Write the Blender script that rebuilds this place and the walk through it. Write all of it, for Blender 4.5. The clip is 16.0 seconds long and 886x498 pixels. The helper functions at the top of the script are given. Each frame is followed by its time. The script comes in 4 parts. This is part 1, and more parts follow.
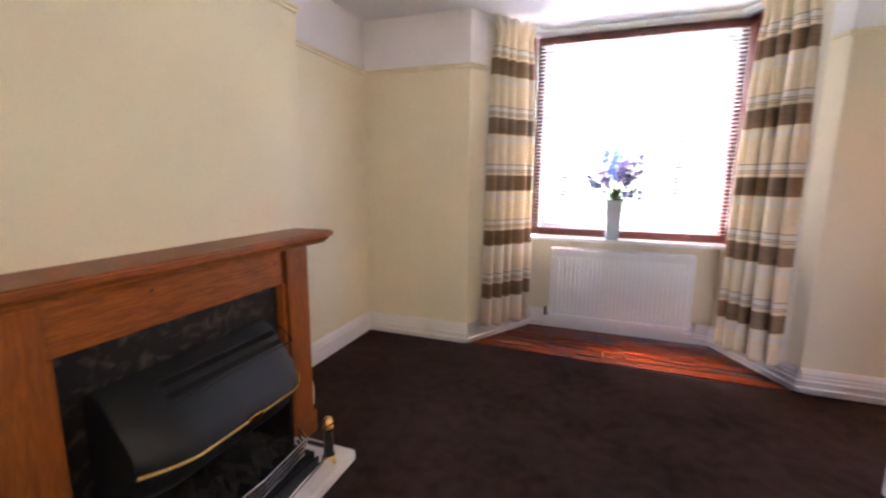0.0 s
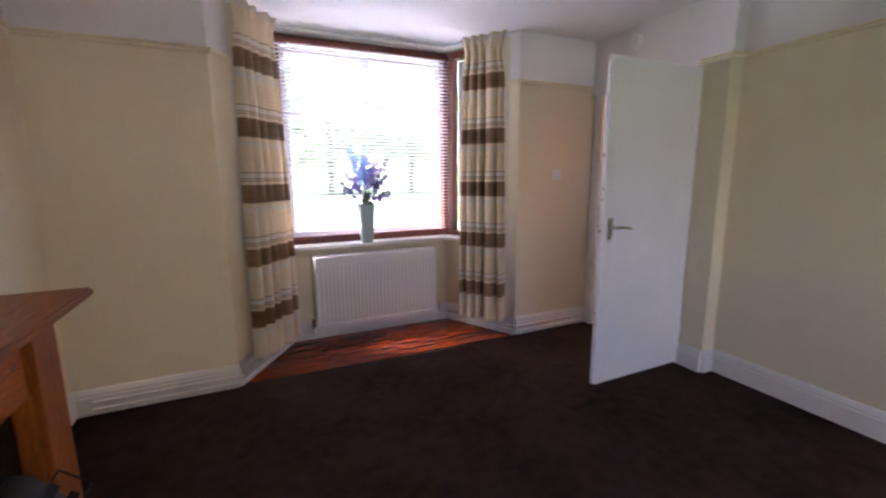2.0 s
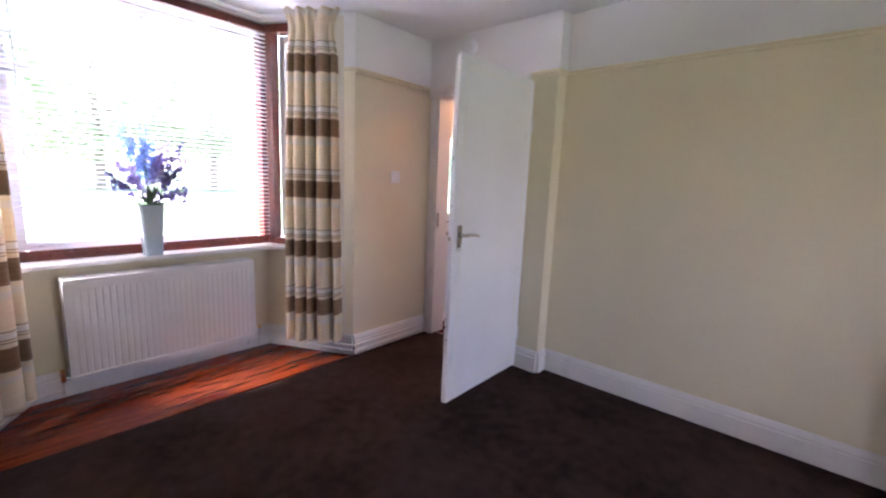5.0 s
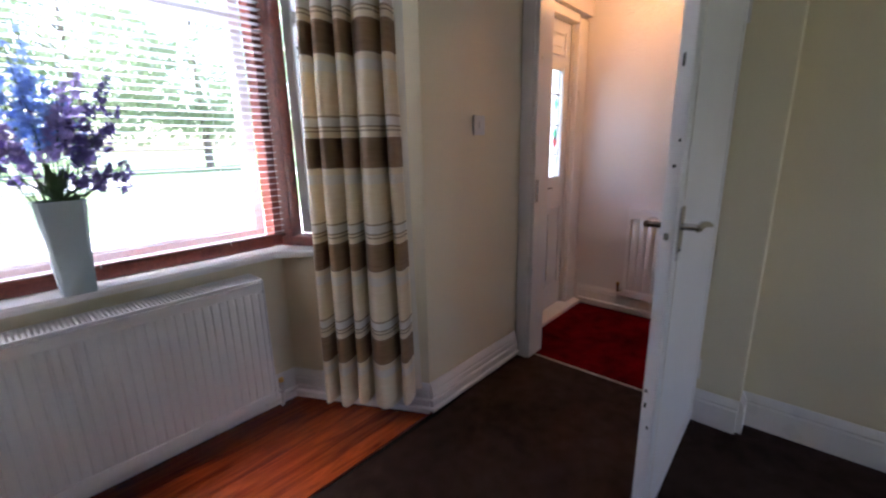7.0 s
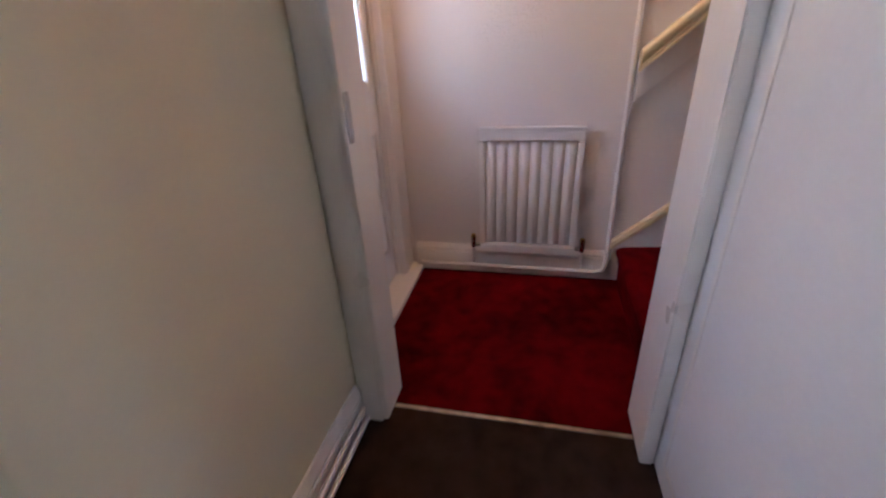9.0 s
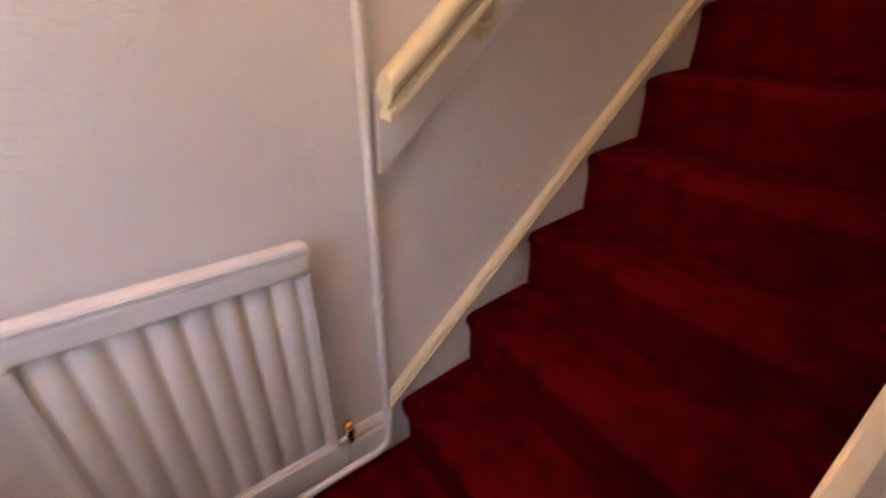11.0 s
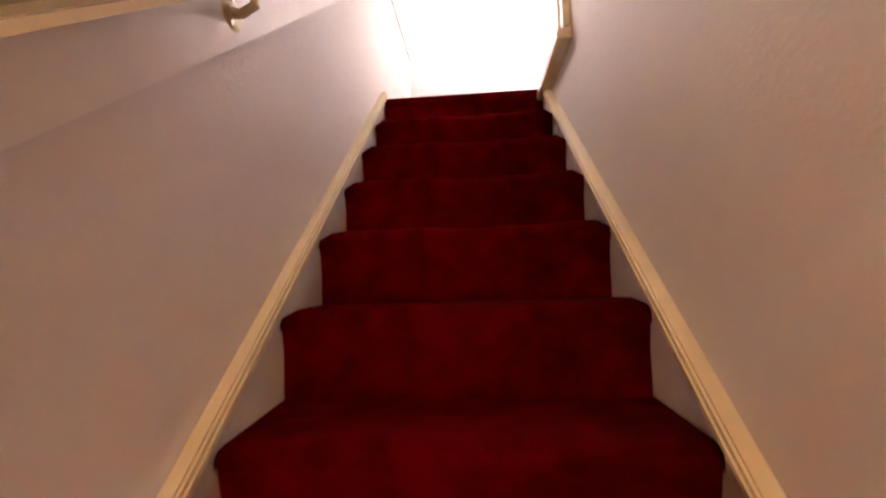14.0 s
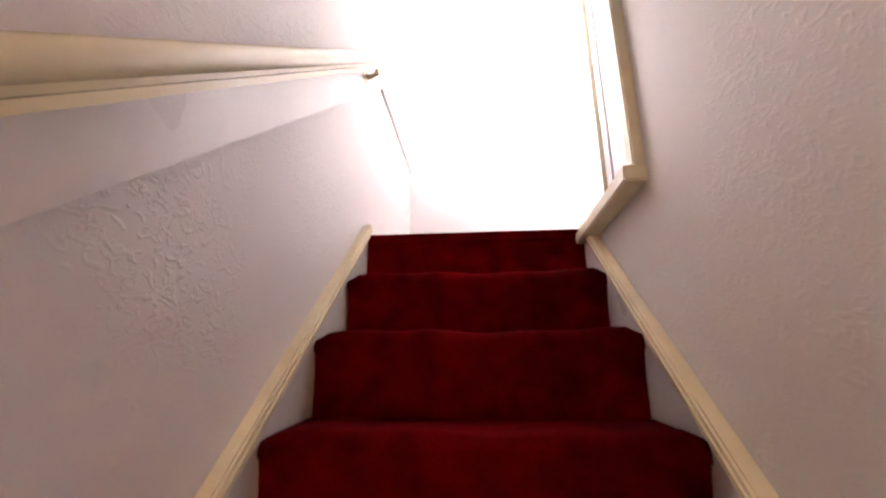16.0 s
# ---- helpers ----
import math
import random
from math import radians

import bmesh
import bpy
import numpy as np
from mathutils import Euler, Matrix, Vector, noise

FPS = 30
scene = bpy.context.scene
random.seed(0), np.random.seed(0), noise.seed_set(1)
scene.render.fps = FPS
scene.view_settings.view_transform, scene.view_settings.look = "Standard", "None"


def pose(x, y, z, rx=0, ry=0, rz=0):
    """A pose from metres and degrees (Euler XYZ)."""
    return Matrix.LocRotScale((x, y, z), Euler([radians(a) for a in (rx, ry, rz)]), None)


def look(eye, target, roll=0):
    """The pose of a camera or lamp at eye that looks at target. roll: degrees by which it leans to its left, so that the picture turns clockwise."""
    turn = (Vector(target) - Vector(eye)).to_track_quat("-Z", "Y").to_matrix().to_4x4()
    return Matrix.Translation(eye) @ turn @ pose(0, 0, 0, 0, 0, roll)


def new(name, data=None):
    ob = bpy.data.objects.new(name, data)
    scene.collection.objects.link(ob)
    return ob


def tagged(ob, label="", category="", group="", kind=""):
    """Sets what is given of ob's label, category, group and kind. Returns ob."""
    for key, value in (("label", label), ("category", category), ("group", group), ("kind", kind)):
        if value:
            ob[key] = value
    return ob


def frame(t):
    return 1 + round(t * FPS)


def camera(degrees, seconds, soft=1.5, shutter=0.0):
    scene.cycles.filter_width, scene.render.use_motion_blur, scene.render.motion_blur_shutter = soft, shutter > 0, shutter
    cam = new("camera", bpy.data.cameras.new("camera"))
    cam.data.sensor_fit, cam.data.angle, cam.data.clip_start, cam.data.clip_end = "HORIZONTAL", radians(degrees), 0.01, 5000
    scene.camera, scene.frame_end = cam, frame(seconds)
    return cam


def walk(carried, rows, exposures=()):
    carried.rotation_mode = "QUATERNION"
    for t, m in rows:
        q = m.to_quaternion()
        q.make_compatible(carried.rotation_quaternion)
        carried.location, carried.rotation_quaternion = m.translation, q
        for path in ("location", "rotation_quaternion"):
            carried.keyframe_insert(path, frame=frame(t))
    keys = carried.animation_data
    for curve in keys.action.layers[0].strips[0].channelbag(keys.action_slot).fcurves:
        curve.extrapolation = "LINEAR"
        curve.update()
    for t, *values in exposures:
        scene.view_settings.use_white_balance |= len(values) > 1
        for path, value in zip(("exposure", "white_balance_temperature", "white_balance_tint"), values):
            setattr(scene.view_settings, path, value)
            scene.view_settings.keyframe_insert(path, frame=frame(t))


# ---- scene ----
cam = camera(93.0, 16.0, soft=2.2, shutter=0.4)
PATH = [
    (0, (0.005, -0.186, 1.25), (-0.667, 1.669, 0.919), 0.6),
    (0.5, (-0.158, -0.161, 1.331), (-0.352, 1.8, 0.986), -1.0),
    (1, (-0.361, -0.145, 1.337), (-0.121, 1.813, 1.009), -0.6),
    (1.5, (-0.551, -0.089, 1.303), (0.002, 1.803, 0.967), -0.6),
    (2, (-0.721, -0.054, 1.329), (0.092, 1.74, 0.984), -0.4),
    (2.5, (-0.88, -0.055, 1.339), (0.476, 1.372, 0.988), 0.8),
    (3, (-0.872, -0.12, 1.328), (0.841, 0.854, 0.986), 1.6),
    (3.5, (-0.861, -0.128, 1.305), (0.961, 0.633, 0.986), 1.6),
    (4, (-0.801, -0.035, 1.286), (0.991, 0.786, 0.949), 1.8),
    (4.5, (-0.673, 0.143, 1.296), (1.014, 1.175, 1.0), 1.6),
    (5, (-0.611, 0.326, 1.309), (0.876, 1.626, 0.993), 2.4),
    (7.3, (0.06, 1.704, 1.242), (1.532, 2.95, 0.715), -1.8),
    (7.5, (0.142, 1.798, 1.246), (1.72, 2.873, 0.65), -0.7),
    (8, (0.422, 2.025, 1.188), (2.065, 2.91, 0.469), -2.2),
    (8.2, (0.538, 2.056, 1.174), (2.203, 2.865, 0.417), -2.6),
    (10.3, (1.871, 2.473, 1.14), (3.551, 2.026, 0.151), -2.6),
    (10.5, (1.994, 2.426, 1.143), (3.619, 1.813, 0.151), -2.4),
    (11, (2.275, 2.255, 1.17), (3.666, 1.202, 0.192), 1.0),
    (11.5, (2.523, 2.06, 1.192), (3.546, 0.557, 0.36), 4.2),
    (12, (2.565, 1.844, 1.283), (3.14, 0.036, 0.649), 0.8),
    (12.2, (2.615, 1.8, 1.326), (3.011, -0.095, 0.824), 0.1),
    (12.5, (2.641, 1.746, 1.348), (2.871, -0.222, 1.073), 0.5),
    (12.8, (2.623, 1.676, 1.386), (2.737, -0.313, 1.213), 0.2),
    (13.1, (2.62, 1.549, 1.414), (2.712, -0.449, 1.398), -1.6),
    (13.3, (2.604, 1.420, 1.461), (2.702, -0.576, 1.505), -1.6),
    (13.5, (2.584, 1.301, 1.497), (2.691, -0.687, 1.655), -2.0),
    (14, (2.576, 1.122, 1.671), (2.738, -0.857, 1.850), -1.8),
    (14.5, (2.595, 0.948, 1.775), (2.718, -1.026, 2.036), -1.2),
    (15, (2.591, 0.830, 1.906), (2.641, -1.139, 2.230), -0.9),
    (15.5, (2.588, 0.674, 2.031), (2.716, -1.26, 2.523), -0.3),
    (16, (2.605, 0.556, 2.144), (2.771, -1.356, 2.706), -0.2),
]
walk(cam, [(t, look(eye, target, roll)) for t, eye, target, roll in PATH],
     [(0.0, 4.75, 6150, 30), (0.5, 4.4, 6120, 30), (1.0, 4.3, 6080, 31), (1.5, 4.1, 6050, 32), (2.5, 3.9, 5800, 32), (3.5, 4.2, 5700, 33), (5.0, 4.38, 5800, 32), (7.3, 3.35, 5650, 22), (8.2, 3.5, 5550, 22),
      (10.3, 4.25, 5850, 18), (11.2, 4.25, 6250, 20), (12.2, 4.45, 7500, 30), (13.0, 4.55, 7900, 33), (14.0, 4.8, 7600, 33), (15.0, 4.98, 7150, 30), (16.0, 4.76, 6700, 26)])

# ---------------------------------------------------------------- world and large lights
world = bpy.data.worlds.new("sky")
scene.world = world
world.use_nodes = True
wn = world.node_tree
sky = wn.nodes.new("ShaderNodeTexSky")
sky.sky_type = "NISHITA"
sky.sun_disc = False
sky.sun_elevation = radians(48)
sky.sun_rotation = radians(275)
sky.air_density, sky.dust_density = 1.3, 3.0
bg = wn.nodes["Background"]
bg.inputs["Strength"].default_value = 0.15
wn.links.new(sky.outputs[0], bg.inputs[0])


def lamp(name, kind, power, colour, m, size=0.1, size_y=None):
    d = bpy.data.lights.new(name, kind)
    d.energy, d.color = power, colour
    if kind == "AREA":
        d.shape = "RECTANGLE"
        d.size, d.size_y = size, size_y or size
    elif kind == "SUN":
        d.angle = size
    else:
        d.shadow_soft_size = size
    ob = new(name, d)
    ob.matrix_world = m
    return ob


lamp("sun", "SUN", 3.6, (1.0, 0.96, 0.9), look((0, 0, 9), (1.0, -0.20, 7.8)), radians(22))
# area lamps in place of daylight, and the hall bulb
# unseen area lamp stands in for an assumed landing window
lamp("landing_fill_daylight", "AREA", 6.5, (1.0, 0.98, 0.95), look((4.18, -1.55, 3.95), (2.6, -1.6, 3.6)), 0.8, 1.2)
# fill lamp added out of view to brighten the lobby, no known kitchen window
lamp("lobby_fill_light", "AREA", 2.6, (1.0, 0.98, 0.95), look((1.2, -3.68, 1.5), (1.3, -1.0, 1.3)), 1.0, 1.0)
# area lamp added on the room side to strengthen daylight from the door glass
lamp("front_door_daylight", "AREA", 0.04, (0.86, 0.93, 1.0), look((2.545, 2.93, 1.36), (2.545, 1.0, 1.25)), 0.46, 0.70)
lamp("hall_bulb_light", "POINT", 0.80, (1.0, 0.47, 0.15), Matrix.Translation((2.64, 2.45, 2.14)), 0.04)

# ---------------------------------------------------------------- materials
def node_mat(name):
    m = bpy.data.materials.new(name)
    m.use_nodes = True
    nt = m.node_tree
    return m, nt, nt.nodes["Principled BSDF"]


def ramp(nt, a, b, p0=0.3, p1=0.7):
    r = nt.nodes.new("ShaderNodeValToRGB")
    r.color_ramp.elements[0].position, r.color_ramp.elements[1].position = p0, p1
    r.color_ramp.elements[0].color, r.color_ramp.elements[1].color = (*a, 1), (*b, 1)
    return r


def noise_node(nt, scale, detail=4.0, stretch=(1, 1, 1), coord="Object"):
    tc = nt.nodes.new("ShaderNodeTexCoord")
    mp = nt.nodes.new("ShaderNodeMapping")
    mp.inputs["Scale"].default_value = stretch
    n = nt.nodes.new("ShaderNodeTexNoise")
    n.inputs["Scale"].default_value = scale
    n.inputs["Detail"].default_value = detail
    nt.links.new(tc.outputs[coord], mp.inputs[0])
    nt.links.new(mp.outputs[0], n.inputs[0])
    return n


def mix(nt, fac, a, b, blend="MIX"):
    x = nt.nodes.new("ShaderNodeMix")
    x.data_type, x.blend_type = "RGBA", blend
    for sock, v in ((x.inputs[0], fac), (x.inputs[6], a), (x.inputs[7], b)):
        if isinstance(v, bpy.types.NodeSocket):
            nt.links.new(v, sock)
        elif isinstance(v, tuple):
            sock.default_value = (*v, 1)
        else:
            sock.default_value = v
    return x.outputs[2]


def bump(nt, bsdf, height, strength, dist):
    b = nt.nodes.new("ShaderNodeBump")
    b.inputs["Strength"].default_value, b.inputs["Distance"].default_value = strength, dist
    nt.links.new(height, b.inputs["Height"])
    nt.links.new(b.outputs[0], bsdf.inputs["Normal"])


def plain(name, colour, rough=0.6, metal=0.0, var=0.06, scale=3.0, grain=60.0, relief=0.15, depth=0.002, stretch=(1, 1, 1)):
    """Base colour with large and small variation and fine relief."""
    m, nt, b = node_mat(name)
    big, small = noise_node(nt, scale, 3), noise_node(nt, grain, 5, stretch)
    lo = tuple(c * (1 - var) for c in colour)
    hi = tuple(min(1, c * (1 + var)) for c in colour)
    r = ramp(nt, lo, hi)
    nt.links.new(big.outputs[0], r.inputs[0])
    r2 = ramp(nt, (1 - var,) * 3, (1, 1, 1))
    nt.links.new(small.outputs[0], r2.inputs[0])
    nt.links.new(mix(nt, 1.0, r.outputs[0], r2.outputs[0], "MULTIPLY"), b.inputs["Base Color"])
    rr = nt.nodes.new("ShaderNodeMapRange")
    rr.inputs["To Min"].default_value, rr.inputs["To Max"].default_value = max(0.02, rough - 0.08), min(1, rough + 0.08)
    nt.links.new(big.outputs[0], rr.inputs[0])
    nt.links.new(rr.outputs[0], b.inputs["Roughness"])
    b.inputs["Metallic"].default_value = metal
    if relief:
        bump(nt, b, small.outputs[0], relief, depth)
    return m


def carpet_mat(name, dark, light, patch=2.2):
    m, nt, b = node_mat(name)
    big, mid, fine = noise_node(nt, patch, 4), noise_node(nt, 14, 3), noise_node(nt, 420, 2)
    r = ramp(nt, dark, light, 0.34, 0.68)
    nt.links.new(mix(nt, 0.4, big.outputs[0], mid.outputs[0]), r.inputs[0])
    r2 = ramp(nt, (0.55,) * 3, (1.25,) * 3)
    nt.links.new(fine.outputs[0], r2.inputs[0])
    nt.links.new(mix(nt, 0.8, r.outputs[0], r2.outputs[0], "MULTIPLY"), b.inputs["Base Color"])
    b.inputs["Roughness"].default_value = 0.95
    b.inputs["Specular IOR Level"].default_value = 0.03
    b.inputs["Sheen Weight"].default_value = 0.14
    b.inputs["Sheen Roughness"].default_value = 0.6
    b.inputs["Sheen Tint"].default_value = (*light, 1)
    bump(nt, b, fine.outputs[0], 0.7, 0.004)
    return m


def wood_mat(name, dark, light, along=(1.2, 14, 14), rough=0.35, grain=6.0, knots=True):
    m, nt, b = node_mat(name)
    n = noise_node(nt, grain, 6, along)
    n.inputs["Distortion"].default_value = 1.2
    n2 = noise_node(nt, 3.0, 2)
    info = nt.nodes.new("ShaderNodeObjectInfo")
    r = ramp(nt, dark, light, 0.32, 0.7)
    nt.links.new(n.outputs[0], r.inputs[0])
    r2 = ramp(nt, (0.72, 0.68, 0.64), (1.15, 1.15, 1.15), 0.2, 0.8)
    nt.links.new(mix(nt, 0.6, n2.outputs[0], info.outputs["Random"]), r2.inputs[0])
    nt.links.new(mix(nt, 1.0, r.outputs[0], r2.outputs[0], "MULTIPLY"), b.inputs["Base Color"])
    b.inputs["Roughness"].default_value = rough
    bump(nt, b, n.outputs[0], 0.12, 0.002)
    return m


def textured_wall(name, colour, scale, strength, depth):
    """Painted relief wallpaper, with swirling raised marks."""
    m, nt, b = node_mat(name)
    n = noise_node(nt, scale, 3, (1, 1, 1.6))
    n.inputs["Distortion"].default_value = 2.0
    v = noise_node(nt, 1.3, 2)
    r = ramp(nt, tuple(c * 0.95 for c in colour), colour)
    nt.links.new(v.outputs[0], r.inputs[0])
    nt.links.new(r.outputs[0], b.inputs["Base Color"])
    b.inputs["Roughness"].default_value = 0.55
    edge = nt.nodes.new("ShaderNodeMapRange")
    edge.inputs["From Min"].default_value, edge.inputs["From Max"].default_value = 0.52, 0.66
    nt.links.new(n.outputs[0], edge.inputs[0])
    patch = noise_node(nt, 2.4, 2)
    pr = nt.nodes.new("ShaderNodeMapRange")
    pr.inputs["From Min"].default_value, pr.inputs["From Max"].default_value = 0.4, 0.62
    nt.links.new(patch.outputs[0], pr.inputs[0])
    mu = nt.nodes.new("ShaderNodeMath")
    mu.operation = "MULTIPLY"
    nt.links.new(edge.outputs[0], mu.inputs[0])
    nt.links.new(pr.outputs[0], mu.inputs[1])
    bump(nt, b, mu.outputs[0], strength, depth)
    return m


CREAM = plain("cream_wall_paint", (0.78, 0.70, 0.51), 0.75, var=0.03, scale=1.5, grain=160, relief=0.08)
FRIEZE = plain("white_wall_paint", (0.79, 0.77, 0.775), 0.75, var=0.03, scale=1.5, grain=160, relief=0.08)
CEIL = plain("ceiling_paint", (0.80, 0.79, 0.79), 0.8, var=0.03, scale=1.0, grain=90, relief=0.12)
HALLWALL = textured_wall("relief_wallpaper", (0.74, 0.70, 0.68), 30, 0.5, 0.0035)
STAIRWALL = textured_wall("stair_relief_wallpaper", (0.76, 0.72, 0.66), 34, 0.36, 0.003)
GLOSS = plain("white_gloss_paint", (0.80, 0.77, 0.74), 0.3, var=0.03, scale=4, grain=40, relief=0.05, stretch=(1, 1, 0.2))
DOORPAINT = plain("white_satin_door_paint", (0.78, 0.77, 0.78), 0.42, var=0.03, scale=3, grain=90, relief=0.06)
# mid grey that paints the shade line along a raised bead
BEADSHADE = plain("bead_shade_grey", (0.48, 0.45, 0.42), 0.9)
CREAMGLOSS = plain("cream_gloss_paint", (0.80, 0.71, 0.47), 0.22, var=0.04, scale=5, grain=30, relief=0.05)
UPVC = plain("white_plastic", (0.82, 0.82, 0.82), 0.3, var=0.02, relief=0.0)
RADWHITE = plain("radiator_enamel", (0.80, 0.78, 0.76), 0.35, var=0.03, relief=0.03)
BROWNCARPET = carpet_mat("brown_carpet", (0.0215, 0.0124, 0.0098), (0.060, 0.037, 0.030))
REDCARPET = carpet_mat("red_carpet", (0.030, 0.0005, 0.0011), (0.180, 0.0020, 0.0045), 3.2)
PINE = wood_mat("varnished_pine", (0.22, 0.052, 0.005), (0.43, 0.122, 0.013), (14, 1.6, 14), 0.42)
PINEUP = wood_mat("varnished_pine_upright", (0.22, 0.052, 0.005), (0.43, 0.122, 0.013), (14, 14, 1.6), 0.42)
PLANK = wood_mat("red_brown_plank", (0.10, 0.012, 0.003), (0.27, 0.047, 0.009), (0.9, 9, 4), 0.22, 3.5)
MAHOG = wood_mat("mahogany_stain", (0.10, 0.020, 0.013), (0.22, 0.055, 0.033), (8, 8, 8), 0.35)
CHROME = plain("brushed_steel", (0.62, 0.61, 0.60), 0.25, 1.0, var=0.05, relief=0.02)
BRASS = plain("brass", (0.72, 0.50, 0.18), 0.25, 1.0, var=0.08, relief=0.03)
BLACK = plain("black_enamel", (0.009, 0.0095, 0.0115), 0.5, var=0.15, relief=0.05)
BLACK.node_tree.nodes["Principled BSDF"].inputs["Specular IOR Level"].default_value = 0.28
SOOT = plain("coal", (0.012, 0.011, 0.011), 0.85, var=0.3, grain=80, relief=0.6, depth=0.006)
MARBLE = plain("cream_marble", (0.66, 0.63, 0.58), 0.25, var=0.08, scale=8, grain=30, relief=0.0)
VASE = plain("pale_blue_glaze", (0.42, 0.50, 0.52), 0.22, var=0.04, relief=0.0)
# near-black: painted shade of slots and holes, also leading, chips and sub-floor
DARKFILL = plain("dark_lead_and_slot_shade", (0.012, 0.011, 0.010), 0.8, var=0.1)
DARKFILL.node_tree.nodes["Principled BSDF"].inputs["Specular IOR Level"].default_value = 0.08
GRASS = plain("lawn", (0.10, 0.17, 0.05), 0.9, var=0.3, scale=0.8, grain=30, relief=0.5, depth=0.03)
PAVING = plain("pale_concrete", (0.50, 0.49, 0.47), 0.85, var=0.12, scale=0.9, grain=25, relief=0.3)
ASPHALT = plain("asphalt", (0.20, 0.19, 0.185), 0.9, var=0.2, scale=0.6, grain=60, relief=0.4)
LEAF = plain("hazed_green_leaves", (0.14, 0.20, 0.09), 0.6, var=0.4, scale=1.2, grain=9, relief=0.0)


def let_through(m, colour, share):
    """Mixes a translucent layer into a material, for leaves, petals and thin slats."""
    nt = m.node_tree
    tr = nt.nodes.new("ShaderNodeBsdfTranslucent")
    tr.inputs[0].default_value = (*colour, 1)
    ms = nt.nodes.new("ShaderNodeMixShader")
    ms.inputs[0].default_value = share
    nt.links.new(nt.nodes["Principled BSDF"].outputs[0], ms.inputs[1])
    nt.links.new(tr.outputs[0], ms.inputs[2])
    nt.links.new(ms.outputs[0], nt.nodes["Material Output"].inputs[0])
    return m


# strong pale translucence puts distance haze and glare into the leaf colour
let_through(LEAF, (0.55, 0.63, 0.44), 0.70)
BARK = plain("bark", (0.20, 0.17, 0.14), 0.9, var=0.3, scale=3, grain=14, relief=0.6, depth=0.02, stretch=(1, 1, 0.2))
STEM = plain("stem_green", (0.06, 0.12, 0.04), 0.6, var=0.3)
BLUEPETAL = plain("blue_petal", (0.36, 0.54, 0.95), 0.65, var=0.3, scale=30)
LILAC = plain("lilac_petal", (0.52, 0.45, 0.72), 0.65, var=0.3, scale=30)
DARKPETAL = plain("dark_purple_petal", (0.12, 0.09, 0.24), 0.65, var=0.3, scale=30)
let_through(BLUEPETAL, (0.42, 0.58, 0.98), 0.5)
let_through(LILAC, (0.55, 0.42, 0.80), 0.45)
let_through(DARKPETAL, (0.2, 0.15, 0.4), 0.35)
STEELSTRIP = plain("threshold_metal", (0.42, 0.38, 0.31), 0.4, 1.0, var=0.35, scale=14)
BULB, nt_, b_ = node_mat("lit_bulb")
b_.inputs["Emission Color"].default_value, b_.inputs["Emission Strength"].default_value = (1, 0.62, 0.28, 1), 12

GLASS, nt_, b_ = node_mat("window_glass")
b_.inputs["Transmission Weight"].default_value, b_.inputs["Roughness"].default_value, b_.inputs["IOR"].default_value = 1.0, 0.0, 1.02


def back_panel_mat():
    """Dark mottled marble behind the fire."""
    m, nt, b = node_mat("dark_mottled_marble")
    n = noise_node(nt, 20, 8)
    n.inputs["Distortion"].default_value = 0.7
    r = ramp(nt, (0.010, 0.008, 0.007), (0.15, 0.115, 0.085), 0.5, 0.80)
    nt.links.new(n.outputs[0], r.inputs[0])
    nt.links.new(r.outputs[0], b.inputs["Base Color"])
    b.inputs["Roughness"].default_value = 0.4
    return m


def curtain_mat():
    """Cream cloth with broad brown bands and pairs of thin lines, by height."""
    m, nt, b = node_mat("striped_curtain_cloth")
    tc = nt.nodes.new("ShaderNodeTexCoord")
    sx = nt.nodes.new("ShaderNodeSeparateXYZ")
    nt.links.new(tc.outputs["Object"], sx.inputs[0])

    def math(op, a, b_=0.0):
        n = nt.nodes.new("ShaderNodeMath")
        n.operation = op
        for s, v in zip(n.inputs, (a, b_)):
            if isinstance(v, bpy.types.NodeSocket):
                nt.links.new(v, s)
            else:
                s.default_value = v
        return n.outputs[0]

    phase = math("FLOORED_MODULO", math("SUBTRACT", sx.outputs[2], 0.355), 0.405)

    def band(lo, hi):
        return math("MULTIPLY", math("GREATER_THAN", phase, lo), math("LESS_THAN", phase, hi))

    weave = noise_node(nt, 380, 2, (1, 1, 0.25))
    slub = noise_node(nt, 60, 3, (0.15, 0.15, 2.2))
    cream = ramp(nt, (0.86, 0.755, 0.58), (0.92, 0.83, 0.67))
    nt.links.new(slub.outputs[0], cream.inputs[0])
    brown = ramp(nt, (0.29, 0.185, 0.105), (0.38, 0.25, 0.145))
    nt.links.new(slub.outputs[0], brown.inputs[0])
    c = mix(nt, band(0.0, 0.112), cream.outputs[0], brown.outputs[0])
    c = mix(nt, band(0.150, 0.185), c, (0.86, 0.83, 0.77))
    for lo in (0.134, 0.148, 0.186):
        c = mix(nt, band(lo, lo + 0.006), c, (0.42, 0.33, 0.22))
    c = mix(nt, band(0.345, 0.38), c, (0.84, 0.80, 0.72))
    nt.links.new(c, b.inputs["Base Color"])
    b.inputs["Roughness"].default_value = 0.42
    b.inputs["Sheen Weight"].default_value = 0.2
    bump(nt, b, weave.outputs[0], 0.25, 0.001)
    tr = nt.nodes.new("ShaderNodeBsdfTranslucent")
    nt.links.new(c, tr.inputs[0])
    ms = nt.nodes.new("ShaderNodeMixShader")
    ms.inputs[0].default_value = 0.50
    nt.links.new(b.outputs[0], ms.inputs[1])
    nt.links.new(tr.outputs[0], ms.inputs[2])
    nt.links.new(ms.outputs[0], nt.nodes["Material Output"].inputs[0])
    return m


BACKPANEL = back_panel_mat()
CLOTH = curtain_mat()
